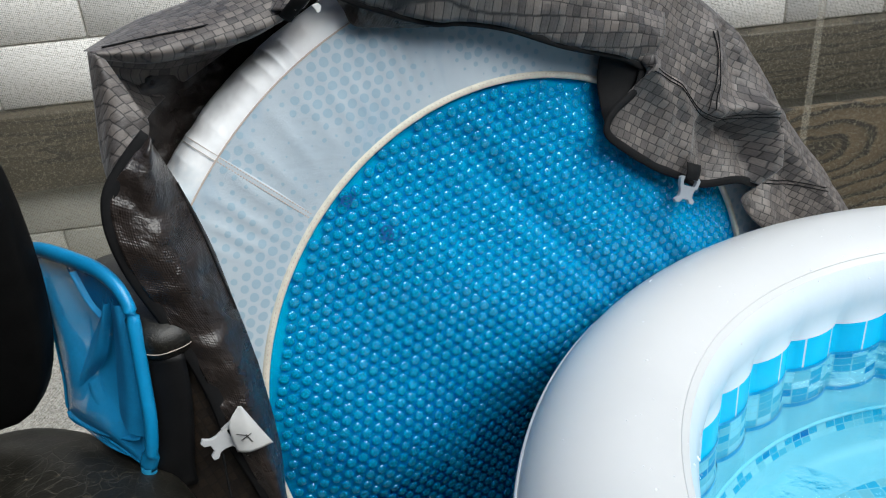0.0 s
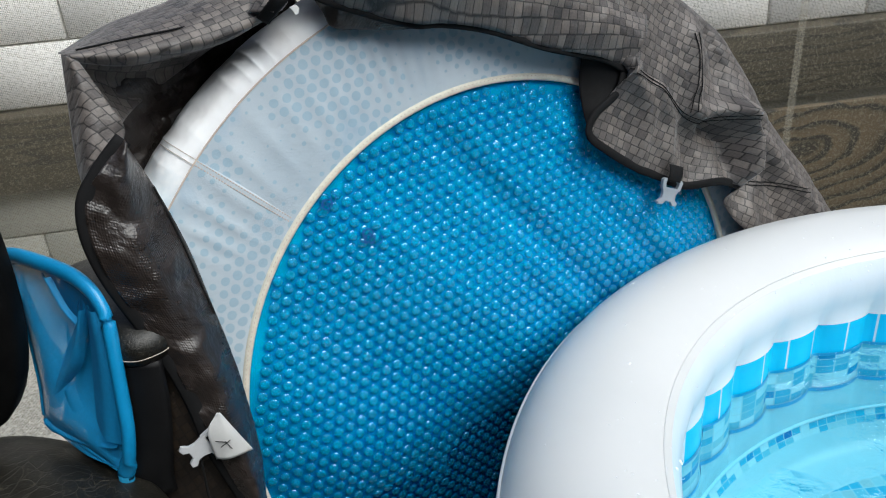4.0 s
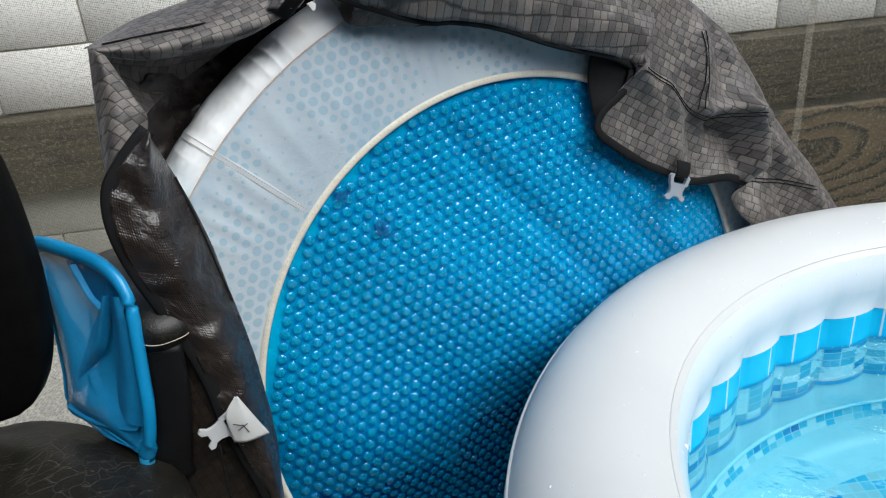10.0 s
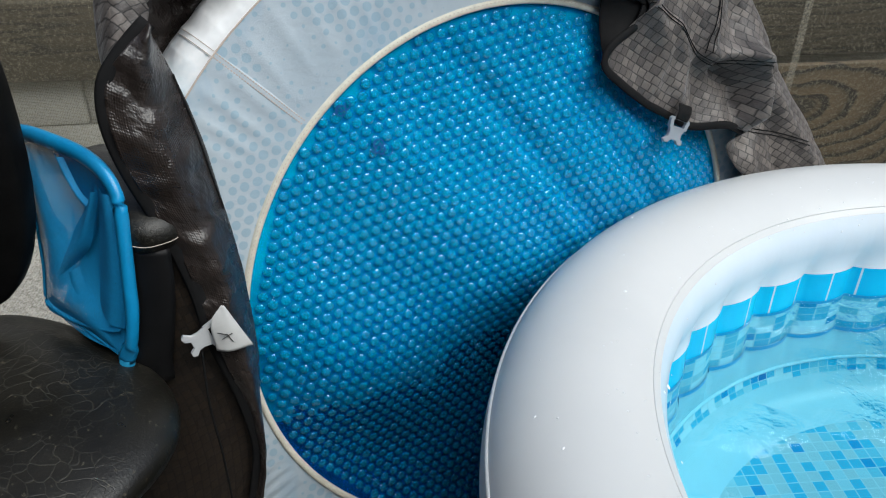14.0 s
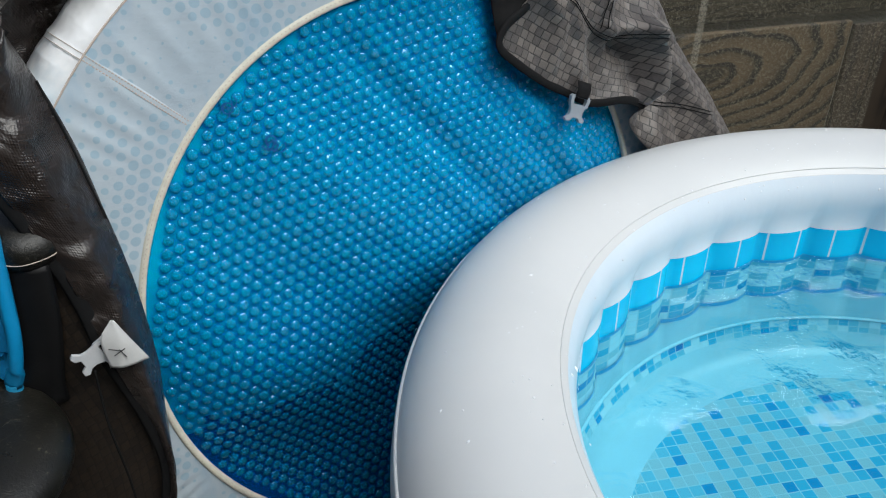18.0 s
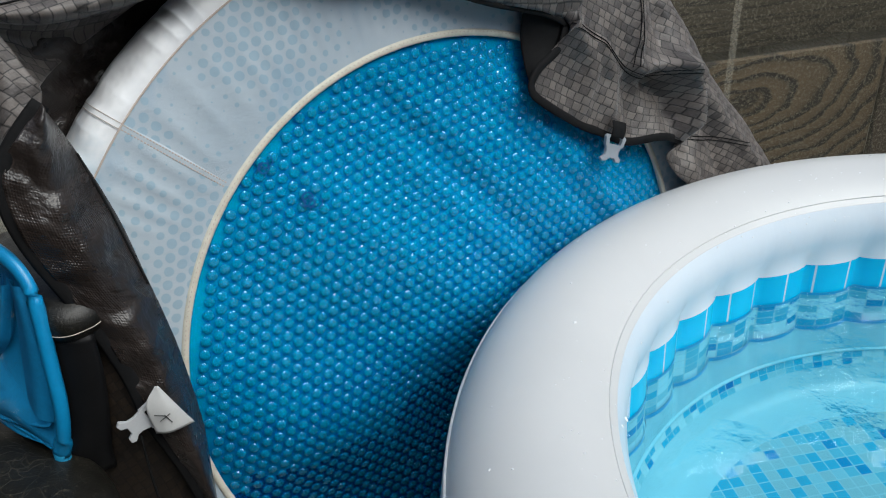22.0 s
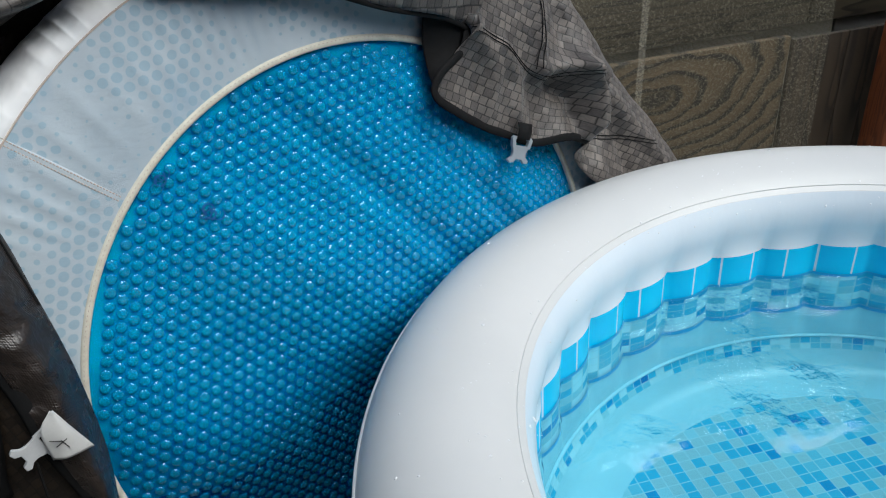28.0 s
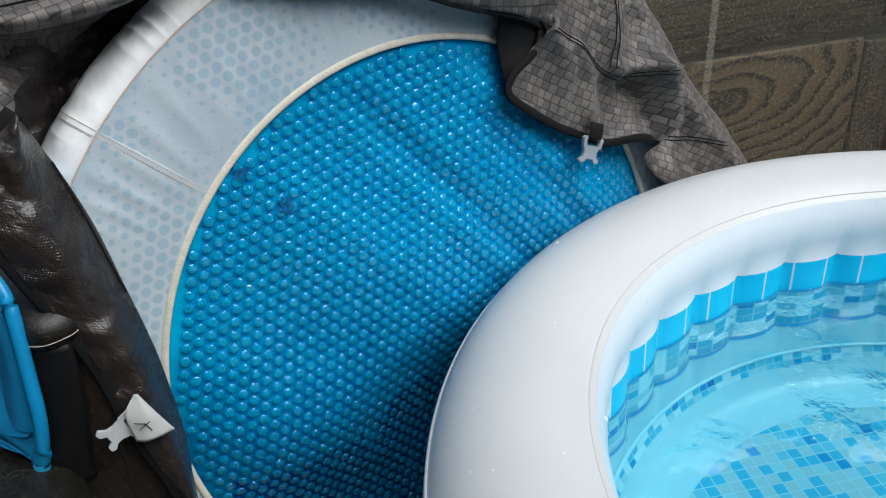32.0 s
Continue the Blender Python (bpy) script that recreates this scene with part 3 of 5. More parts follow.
# board added to carry the curtain's moire pattern as colour
panel = thing("moire_panel", pose(0, 2.62, 0, 0, 0, 9), "brown board carrying the mesh curtain's moire rings as painted grain", "fence panel", kind="structure")
part("board", box("board", (1.10, 0.03, 0.79), 0.004, (1.33, 0, 0.395)), MOIRE, panel)
fence = thing("board_fence", pose(0, 2.60, 0, 0, 0, 9), "dark brown upright fence boards", "fence", kind="structure")
board_me = box("fence_board", (0.127, 0.022, 0.78), 0.003, (0, 0, 0.39))
for i in range(12):
    ob = part("fence_board", board_me, FENCE_DARK, fence)
    ob.location = (1.95 + 0.13 * i, 0, 0)
post = thing("timber_post", pose(2.29, 2.82, 0, 0, 0, 9), "orange stained square timber post", "post", kind="structure")
part("shaft", box("shaft", (0.125, 0.125, 2.4), 0.006, (0, 0, 1.2)), ORANGE, post)

# unseen boarding, added to block low sky light from three sides
for name, m, length in (("blocker_south", pose(0.9, -1.0, 0), 6.06), ("blocker_west", pose(-2.1, 0.83, 0, 0, 0, 90), 3.58), ("blocker_east", pose(3.9, 1.27, 0, 0, 0, 90), 4.46)):
    light_blocker = thing(name, m, "plain dark boarding added out of view to block low light", "wall", kind="structure")
    part("boarding", box("boarding", (length, 0.06, 2.8), 0.005, (0, 0, 1.4)), FENCE_DARK, light_blocker)

curtain = thing("mesh_curtain", pose(0, 2.45, 0, 0, 0, 9), "fine dark mesh curtain hanging in front of the wall", "mesh curtain")


def curtain_sheet(x0, x1, z0, z1, n, m):
    verts, uvs, faces = [], [], []
    for i in range(n + 1):
        for j in range(m + 1):
            x, z = x0 + (x1 - x0) * i / n, z0 + (z1 - z0) * j / m
            y = 0.02 * math.sin(2.1 * x + 0.4) + 0.008 * math.sin(7.0 * x + 1.3 * z) + 0.006 * noise.noise((x * 3, z * 3, 1))
            verts.append((x, y, z))
            uvs.append((x, z + 0.004 * math.sin(3 * x)))
    faces = [(i * (m + 1) + j, (i + 1) * (m + 1) + j, (i + 1) * (m + 1) + j + 1, i * (m + 1) + j + 1) for i in range(n) for j in range(m)]
    return mesh_of("netting", verts, faces, uvs)


part("netting", curtain_sheet(-2.02, 1.93, 0.01, 2.5, 66, 30), CURTAIN, curtain)
part("seam_tape", curtain_sheet(1.152, 1.178, 0.01, 2.5, 2, 30), SEAM_TAPE, curtain, "pale stitched seam tape").location = (0, -0.004, 0)
part("top_rail", tube("top_rail", [(-2.02, 0, 2.5), (1.95, 0, 2.5)], 0.03, 0.03, 4), BLACK_PLASTIC, curtain)

# ---- hot tub ----
# the tub is laid out at 1.61 m across and enlarged to 1.92 m about the camera's eye, to fit its view
TUB_SIZE = 1.19
TUB = pose(0.986, 0.769, -0.340) @ Matrix.Scale(TUB_SIZE, 4)
tub = thing("hot_tub", TUB, "round white inflatable hot tub with blue mosaic liner", "hot tub")
SEAM_R, SEAM_Z = 0.598, 1.085


def oval(r, z, hw, hh, a0, a1, n):
    return [(r + hw * math.cos(radians(a0 + (a1 - a0) * i / n)), z + hh * math.sin(radians(a0 + (a1 - a0) * i / n))) for i in range(n + 1)]


RIM_R, RIM_Z, RIM_W, RIM_H = 0.679, 1.000, 0.127, 0.112
prof = oval(RIM_R, RIM_Z, RIM_W, RIM_H, -35, 136, 40)
part("rim", ring("rim", prof, 200), VINYL, tub, "smooth white rounded rim wet with drops")
bulge = lambda a, k, r, z: (r + 0.006 * abs(math.sin(12 * a)), z)
part("outer_wall", ring("outer_wall", [(prof[0][0], prof[0][1]), (0.775, 0.92), (0.782, 0.85), (0.79, 0.72), (0.79, 0.62), (0.785, TUB_Z + 0.03), (0.77, TUB_Z)], 200, bend=bulge, uv=lambda a, k, r, z: (a * 0.79, z)), WEAVE, tub, "grey basket-weave print on the outside wall")
part("rim_seam", ring("rim_seam", oval(prof[-1][0] + 0.002, prof[-1][1], 0.0016, 0.0016, 0, 360, 8), 200), VINYL, tub)
part("outer_seam", ring("outer_seam", oval(RIM_R + RIM_W * 0.94, RIM_Z + RIM_H * 0.34, 0.003, 0.003, 0, 360, 8), 200), VINYL, tub)
part("shoulder_seam", ring("shoulder_seam", oval(prof[-1][0] + 0.010, prof[-1][1] + 0.0085, 0.0012, 0.0012, 0, 360, 6), 200), VINYL, tub)


def scallop(depth):
    def bend(a, k, r, z):
        return r - depth(k) * (abs(math.sin(CHAMBERS * a / 2)) ** 0.75), z
    return bend


def wall_uv(a, k, r, z):
    return (CHAMBERS * a / (2 * math.pi), z)


Z_TOP, Z_TILE, Z_MOS, Z_LOW, Z_RING, Z_FLOOR = 1.045, 0.967, 0.905, 0.83, 0.765, 0.70
W = CHAMBERS * 10
part("upper_liner", ring("upper_liner", [prof[-1], (0.580, 1.062), (0.574, 1.04), (0.578, 1.01), (0.587, 0.985), (0.590, Z_TILE)], W, bend=scallop(lambda k: (0, 0, 0.0005, 0.0025, 0.007, 0.014)[k]), uv=wall_uv), LINER, tub, "translucent white liner above the tiles")
part("tile_band", ring("tile_band", [(0.592, Z_TILE), (0.591, Z_MOS)], W, bend=scallop(lambda k: 0.016), uv=wall_uv), TILE, tub, "bright blue printed tile band")
part("tile_edge", ring("tile_edge", [(0.589, Z_MOS + 0.004), (0.589, Z_MOS - 0.002)], W, bend=scallop(lambda k: 0.016), uv=wall_uv), PRINT_BLUE, tub)
part("mosaic_band", ring("mosaic_band", [(0.591, Z_MOS), (0.589, Z_LOW)], W, bend=scallop(lambda k: 0.016), uv=wall_uv), MOSAIC_WALL, tub, "wavy band of small printed mosaic squares")
part("lower_edge", ring("lower_edge", [(0.586, Z_LOW + 0.005), (0.586, Z_LOW - 0.003)], W, bend=scallop(lambda k: 0.016), uv=wall_uv), PRINT_BLUE, tub)
part("lower_liner", ring("lower_liner", [(0.589, Z_LOW), (0.582, 0.80), (0.576, Z_RING)], W, bend=scallop(lambda k: (0.016, 0.010, 0)[k]), uv=wall_uv), LINER_BLUE, tub)
part("floor_seam", ring("floor_seam", oval(0.574, Z_RING, 0.004, 0.003, 0, 360, 8), 200), LINER_BLUE, tub)
part("mosaic_ring", ring("mosaic_ring", [(0.574, Z_RING), (0.570, 0.753), (0.562, 0.741)], 200, uv=lambda a, k, r, z: (CHAMBERS * a / (2 * math.pi), z)), MOSAIC_RING, tub, "narrow mosaic ring at the foot of the wall")
part("floor_edge", ring("floor_edge", [(0.562, 0.741), (0.549, 0.714), (0.53, Z_FLOOR), (0.47, Z_FLOOR - 0.002)], 200), LINER_BLUE, tub)
fl = ring("mosaic_floor", [(0.47, Z_FLOOR - 0.002), (0.25, Z_FLOOR - 0.003), (0.001, Z_FLOOR - 0.003)], 96, uv=lambda a, k, r, z: (r * math.cos(a - 0.10), r * math.sin(a - 0.10)))
part("mosaic_floor", fl, MOSAIC_FLOOR, tub, "floor printed with blue mosaic squares")
part("tub_base", ring("tub_base", [(0.79, TUB_Z), (0.001, TUB_Z)], 96), VINYL, tub)
water = part("water", ring("water", [(0.586, Z_MOS + 0.003), (0.4, Z_MOS + 0.003), (0.2, Z_MOS + 0.003), (0.0005, Z_MOS + 0.003)], 96), WATER)
water.matrix_world = TUB
water.visible_shadow = False
tagged(water, "clear rippled water standing in the hot tub", "water", kind="structure")

# drops standing on the rim
rng = random.Random(5)
verts, faces = [], []
for _ in range(340):
    a = rng.uniform(0, 2 * math.pi)
    phi = radians(rng.choice((rng.uniform(55, 150), rng.uniform(95, 150))))
    q = Vector(((RIM_R + RIM_W * math.cos(phi)) * math.cos(a), (RIM_R + RIM_W * math.cos(phi)) * math.sin(a), RIM_Z + RIM_H * math.sin(phi)))
    nrm = Vector((math.cos(phi) / RIM_W * math.cos(a), math.cos(phi) / RIM_W * math.sin(a), math.sin(phi) / RIM_H)).normalized()
    t1 = nrm.orthogonal().normalized()
    t2 = nrm.cross(t1)
    r = rng.uniform(0.0007, 0.0019) * (1.6 if rng.random() < 0.12 else 1)
    sx = rng.uniform(1, 1.7)
    o = len(verts)
    for rr, hh in ((1.0, 0.0), (0.75, 0.42)):
        for k in range(8):
            verts.append(q + t1 * (r * sx * rr * math.cos(k * math.pi / 4)) + t2 * (r * rr * math.sin(k * math.pi / 4)) + nrm * (r * hh))
    verts.append(q + nrm * (r * 0.6))
    for k in range(8):
        faces.append((o + k, o + (k + 1) % 8, o + 8 + (k + 1) % 8, o + 8 + k))
        faces.append((o + 8 + k, o + 8 + (k + 1) % 8, o + 16))
drops = part("water_drops", mesh_of("water_drops", verts, faces), DROP)
drops.matrix_world = TUB
tagged(drops, "scattered water drops on the white rim", "water drops", kind="stuff")

# ---- lid ----
LU, LN = Vector((0.887, 0.4615, 0)).normalized(), Vector((0.454, -0.873, 0.179)).normalized()
LU = (LU - LN * LU.dot(LN)).normalized()
LV = LN.cross(LU)
LC = Vector((0.124, 1.388, 0.806))
LID = Matrix((LU, LV, LN)).transposed().to_4x4()
LID.translation = LC
lid = thing("thermal_cover", LID, "round pale fabric lid with blue bubble sheet, stood on edge", "thermal cover")
R_IN, R_SEAM, R_OUT, THICK = 0.572, 0.76, 0.804, 0.13


def relief(x, y):
    """Soft folds of the blue sheet, which bellies out above and sags below."""
    r = math.hypot(x, y)
    fade = max(0.0, 1 - (r / 0.562) ** 6)
    s = x * 0.80 + y * 0.60
    q = -x * 0.60 + y * 0.80
    up = 1 / (1 + math.exp(-(s - 0.10) * 14))
    h = 0.0038 * (math.sin(s * 52 + 1.5 * q) + 0.6 * math.sin(s * 83 - 2.2 * q + 1)) * up + 0.006 * math.sin(s * 17 + 0.8 + 2.0 * q)
    h += 0.008 * noise.noise((x * 3.2, y * 3.2, 4.0))
    w = y + 0.03 - 0.30 * x
    h += 0.050 * math.exp(-(max(w, 0.0) / 0.34) ** 2)
    k = min(1.0, max(0.0, (0.10 - w) / 0.36))
    h -= 0.080 * k * k * (3 - 2 * k)
    return h * fade - 0.004


def shade_backing(name, end, depth, seed):
    """A layer of pale backing behind the sheet; its ragged slanting lower edge sets where the added shade begins."""
    verts, faces, index = [], [], {}
    step = 0.0065
    for i in range(-88, 89):
        for j in range(-60, 89):
            x, y = i * step, j * step
            if math.hypot(x, y) > 0.575:
                continue
            s, q = x * 0.80 + y * 0.60, -x * 0.60 + y * 0.80
            w = y - 0.05 - 0.02 * x + 0.018 * math.sin(s * 17 + 0.8 + 2.0 * q)
            w += 0.05 * noise.noise((x * 5, y * 5, seed)) + 0.045 * noise.noise((x * 20, y * 20, seed)) + 0.030 * noise.noise((x * 60, y * 60, seed))
            if w > end:
                index[i, j] = len(verts)
                verts.append((x, y, relief(x, y) - depth))
    for i, j in index:
        quad = [index.get(p) for p in ((i, j), (i + 1, j), (i + 1, j + 1), (i, j + 1))]
        if None not in quad:
            faces.append(tuple(quad))
    return mesh_of(name, verts, faces)


verts, faces = [], []
NR, NA = 60, 120
for i in range(NR + 1):
    for k in range(NA):
        a = 2 * math.pi * k / NA
        r = 0.562 * i / NR
        x, y = r * math.cos(a), r * math.sin(a)
        verts.append((x, y, relief(x, y)))
for i in range(NR):
    for k in range(NA):
        faces.append((i * NA + k, i * NA + (k + 1) % NA, (i + 1) * NA + (k + 1) % NA, (i + 1) * NA + k))
sheet_part = part("bubble_sheet", mesh_of("bubble_sheet", verts, faces), SHEET, lid, "glossy blue plastic bubble sheet with soft folds")

# pale backing stops partway; the black behind stands in for the sheet's lower shade
part("inner_core", shade_backing("inner_core", 0.11, 0.0085, 2.0), LIT_BACKING, lid, "bright backing where the blue sheet looks lit")
for n, end in enumerate((0.03, -0.05, -0.20)):
    part("shade_fade_layer", shade_backing("shade_fade_layer", end, 0.0062 + 0.0005 * n, 5.0 + 3 * n), SHADE_VEIL, lid, "thin backing layer that grades the sheet's added shade")
part("inner_lining", ring("inner_lining", [(0.74, -0.125), (0.6, -0.205), (0.3, -0.225), (0.001, -0.225)], 96), SHADE_LINING, lid, "black backing that stands in for shade on the sheet")

SEG = 12
BUB_PROFILE = ((1.12, 0.02), (1.0, 0.10), (0.965, 0.44), (0.88, 0.74), (0.72, 0.93), (0.46, 1.02))


def bubble_mesh(name, dent):
    """One low, flat-topped air bubble of radius 1 and height 1."""
    verts, faces = [], []
    for rr, hh in BUB_PROFILE:
        for k in range(SEG):
            ang = 2 * math.pi * k / SEG
            verts.append((rr * math.cos(ang), rr * math.sin(ang), hh * (1 + 0.10 * dent * math.cos(ang - dent * 3))))
    verts.append((0.1 * dent, 0.1, 1.02 - 0.22 * abs(dent)))
    for q in range(len(BUB_PROFILE) - 1):
        for k in range(SEG):
            faces.append((q * SEG + k, q * SEG + (k + 1) % SEG, (q + 1) * SEG + (k + 1) % SEG, (q + 1) * SEG + k))
    top = (len(BUB_PROFILE) - 1) * SEG
    faces += [(top + k, top + (k + 1) % SEG, top + SEG) for k in range(SEG)]
    return verts, faces


rng = random.Random(3)
ca, sa = math.cos(TURN_HEX), math.sin(TURN_HEX)
spots = []
for j in range(-60, 16):
    for i in range(-34, 46):
        gx, gy = (i + 0.5 * (j % 2)) * PITCH, j * PITCH * math.sqrt(3) / 2
        x, y = gx * ca - gy * sa - 0.208, gx * sa + gy * ca + 0.489
        if math.hypot(x, y) < 0.546:
            spots.append((x, y))
spots.sort(key=lambda p: (p[0] + 0.30) ** 2 + (p[1] - 0.10) ** 2)


def bubble_pose(x, y):
    e = 0.004
    nx, ny = -(relief(x + e, y) - relief(x - e, y)) / (2 * e), -(relief(x, y + e) - relief(x, y - e)) / (2 * e)
    nrm = Vector((nx + rng.gauss(0, 0.05), ny + rng.gauss(0, 0.05), 1)).normalized()
    t1 = Vector((1, 0, -nrm.x / nrm.z)).normalized()
    t2 = nrm.cross(t1)
    r, h = PITCH * 0.405 * rng.uniform(0.95, 1.03), 0.0030 * rng.uniform(0.75, 1.15)
    m = Matrix((t1 * r, t2 * r, nrm * h)).transposed().to_4x4()
    m.translation = Vector((x, y, relief(x, y)))
    return m @ Matrix.Rotation(rng.uniform(0, 6.28), 4, "Z")


dents = [bubble_mesh("bubble", d) for d in (0.0, 0.5, -0.8, 1.0)]
dent_meshes = [mesh_of("bubble", *d) for d in dents]


def edge_shade(me):
    """The outermost ring of each bubble carries its crease shade as a darker colour."""
    me.materials.append(BUBBLE)
    me.materials.append(EDGE_SHADE)
    per = SEG * len(BUB_PROFILE)
    idx = [1 if k % per < SEG else 0 for k in range(len(me.polygons))]
    me.polygons.foreach_set("material_index", idx)
    return me


for me in dent_meshes:
    edge_shade(me)
verts, faces = [], []
for n, (x, y) in enumerate(spots):
    m = bubble_pose(x, y)
    kind = rng.choice((0, 0, 1, 2, 3))
    if n < 300:
        ob = part("bubble", dent_meshes[kind], BUBBLE, sheet_part)
        ob.matrix_basis = m
        continue
    o = len(verts)
    verts += [m @ Vector(v) for v in dents[kind][0]]
    faces += [tuple(o + k for k in f) for f in dents[kind][1]]
bub = part("bubble_field", edge_shade(mesh_of("bubble_field", verts, faces)), BUBBLE, sheet_part, "round glossy blue air bubbles")
bub["kind"] = "stuff"

part("binding", ring("binding", [(0.556, -0.003), (0.557, 0.004), (0.559, 0.006), (0.566, 0.006), (0.569, 0.003), (0.570, -0.004)], 200), BINDING, lid, "cream stitched binding tape")
verts, faces = [], []
for k in range(420):
    a = 2 * math.pi * k / 420
    o = len(verts)
    for da, r, z in ((-0.0032, 0.5640, 0.0058), (0.0032, 0.5640, 0.0058), (0.0032, 0.5655, 0.0058), (-0.0032, 0.5655, 0.0058), (0, 0.5648, 0.0072)):
        verts.append((r * math.cos(a + da), r * math.sin(a + da), z))
    faces += [(o, o + 1, o + 4), (o + 1, o + 2, o + 4), (o + 2, o + 3, o + 4), (o + 3, o, o + 4)]
part("stitching", mesh_of("stitching", verts, faces), THREAD, lid)["kind"] = "stuff"


def pucker(a, k, r, z):
    f = 0.0055 * (0.6 - abs(math.sin(a * 58 + 3 * math.sin(a * 7) + 9 * r)) ** 0.7) * (0.5 + 1.2 * noise.noise((5 * math.cos(a), 5 * math.sin(a), 0.3 + 4 * r)))
    return r, z + f * math.sin(math.pi * min(1, max(0, (r - 0.58) / 0.18)))


SEAM_ANG = 134.7
for k in range(4):
    a0 = SEAM_ANG - 90 * k
    part("fabric_panel", ring("fabric_panel", [(0.568 + 0.192 * i / 12, 0.0015 + 0.004 * math.sin(math.pi * i / 12)) for i in range(13)], 160, a0 - 90, a0, bend=pucker), LID_FABRIC, lid, "pale grey-blue fabric with damp round marks")
    ca2, sa2 = math.cos(radians(a0)), math.sin(radians(a0))
    tape = [[((0.572 + 0.188 * i / 10) * ca2 - off * sa2, (0.572 + 0.188 * i / 10) * sa2 + off * ca2, lift + 0.004 * math.sin(math.pi * i / 10)) for i in range(11)] for off, lift in ((-0.0068, 0.0006), (-0.005, 0.0016), (0.005, 0.0016), (0.0068, 0.0006))]
    seam = part("panel_seam", sheet("panel_seam", tape, 24, 8), SEAM_FABRIC, lid, "raised stitched seam tape")
    for off in (-0.0036, 0.0036):
        verts, faces = [], []
        for i in range(34):
            r0 = 0.576 + 0.0054 * i
            o = len(verts)
            for dr, dt, dz in ((0, -0.0011, 0), (0.0038, -0.0011, 0), (0.0038, 0.0011, 0), (0, 0.0011, 0), (0.0019, 0, 0.0012)):
                z = 0.0018 + 0.004 * math.sin(math.pi * (r0 - 0.572) / 0.188) + dz
                verts.append(((r0 + dr) * ca2 - (off + dt) * sa2, (r0 + dr) * sa2 + (off + dt) * ca2, z))
            faces += [(o, o + 1, o + 4), (o + 1, o + 2, o + 4), (o + 2, o + 3, o + 4), (o + 3, o, o + 4)]
        part("stitching", mesh_of("stitching", verts, faces), THREAD, lid)["kind"] = "stuff"


def wrinkle(a, k, r, z):
    f = (0, 0.2, 0.6, 1, 1, 0.8, 0.5, 0.2, 0)[k]
    w = noise.noise((9 * math.cos(a) + 0.6 * k, 9 * math.sin(a), 0.5 * k)) + 0.45 * noise.noise((28 * math.cos(a) + 0.25 * k, 28 * math.sin(a), 0.3 * k))
    fold = abs(math.sin(a * 52 + 4 * noise.noise((6 * math.cos(a), 6 * math.sin(a), 1.0)) + 0.22 * k)) ** 0.6 * (0.6 + 1.2 * noise.noise((13 * math.cos(a), 13 * math.sin(a), 0.25 * k)))
    squeeze = 0.030 * math.exp(-((math.degrees(a) % 360 - 38) / 24) ** 2)
    return r + (0.0040 * w - 0.0050 * fold - squeeze) * f, z + (0.0045 * w - 0.0060 * fold) * f


edge_prof = [(R_SEAM, 0.0), (0.775, 0.002), (0.790, -0.008), (0.800, -0.024), (0.805, -0.045), (0.806, -0.07), (0.804, -0.095), (0.796, -0.115), (0.77, -THICK)]
for a0, a1 in ((SEAM_ANG - 24, SEAM_ANG - 120), (SEAM_ANG, SEAM_ANG - 24), (SEAM_ANG + 12, SEAM_ANG), (SEAM_ANG + 120, SEAM_ANG + 12), (SEAM_ANG + 240, SEAM_ANG + 120)):
    part("rim_band", ring("rim_band", edge_prof, 220, min(a0, a1), max(a0, a1), bend=wrinkle), LID_RIM, lid, "shiny silvery white wrinkled edge band")
ca2, sa2 = math.cos(radians(SEAM_ANG)), math.sin(radians(SEAM_ANG))
over = [wrinkle(radians(SEAM_ANG), k, r, z) for k, (r, z) in enumerate(edge_prof[:7])]
tape = [[(r * ca2 - off * sa2, r * sa2 + off * ca2, z + 0.0008) for r, z in over] for off in (-0.0065, -0.0005, 0.0065)]
part("band_seam", sheet("band_seam", tape, 20, 8), LID_RIM, lid, "stitched seam across the edge band")
for off in (-0.0045, 0.0045):
    part("stitching", tube("stitching", [((r + 0.0003) * ca2 - off * sa2, (r + 0.0003) * sa2 + off * ca2, z + 0.001) for r, z in over], 0.0012, 0.0012, 30, 6), THREAD, lid)
part("outer_seam", ring("outer_seam", oval(R_SEAM, 0.0015, 0.0016, 0.0016, 0, 360, 6), 220), THREAD, lid)
part("back_panel", ring("back_panel", [(0.77, -THICK), (0.62, -THICK - 0.09), (0.4, -THICK - 0.12), (0.001, -THICK - 0.12)], 96), LID_RIM, lid)


def smear(cx, cy, loops, spread, seed):
    """Thin dark rings and strokes inked on the sheet."""
    rng = random.Random(seed)
    verts, faces = [], []
    for _ in range(loops):
        x, y = cx + rng.gauss(0, spread), cy + rng.gauss(0, spread)
        r, w = PITCH * rng.uniform(0.36, 0.46), rng.uniform(0.0014, 0.0028)
        a0, a1 = rng.uniform(0, 6.28), rng.uniform(2.5, 6.0)
        for k in range(13):
            a = a0 + a1 * k / 12
            for rr in (r - w / 2, r + w / 2):
                px, py = x + rr * math.cos(a), y + rr * math.sin(a)
                verts.append((px, py, relief(px, py) + 0.0054))
        o = len(verts) - 26
        faces += [(o + 2 * k, o + 2 * k + 1, o + 2 * k + 3, o + 2 * k + 2) for k in range(12)]
    return mesh_of("ink_mark", verts, faces)


part("ink_mark", smear(-0.337, 0.419, 5, 0.006, 1), INK, lid, "dark smudge on the sheet")
part("ink_mark", smear(-0.278, 0.345, 6, 0.010, 4), INK, lid, "dark smudge on the sheet")

# ---- cover draped over the lid ----
cover = thing("cloth_cover", LID, "dark basket-weave tub cover with black lining, draped over lid", "cloth cover")


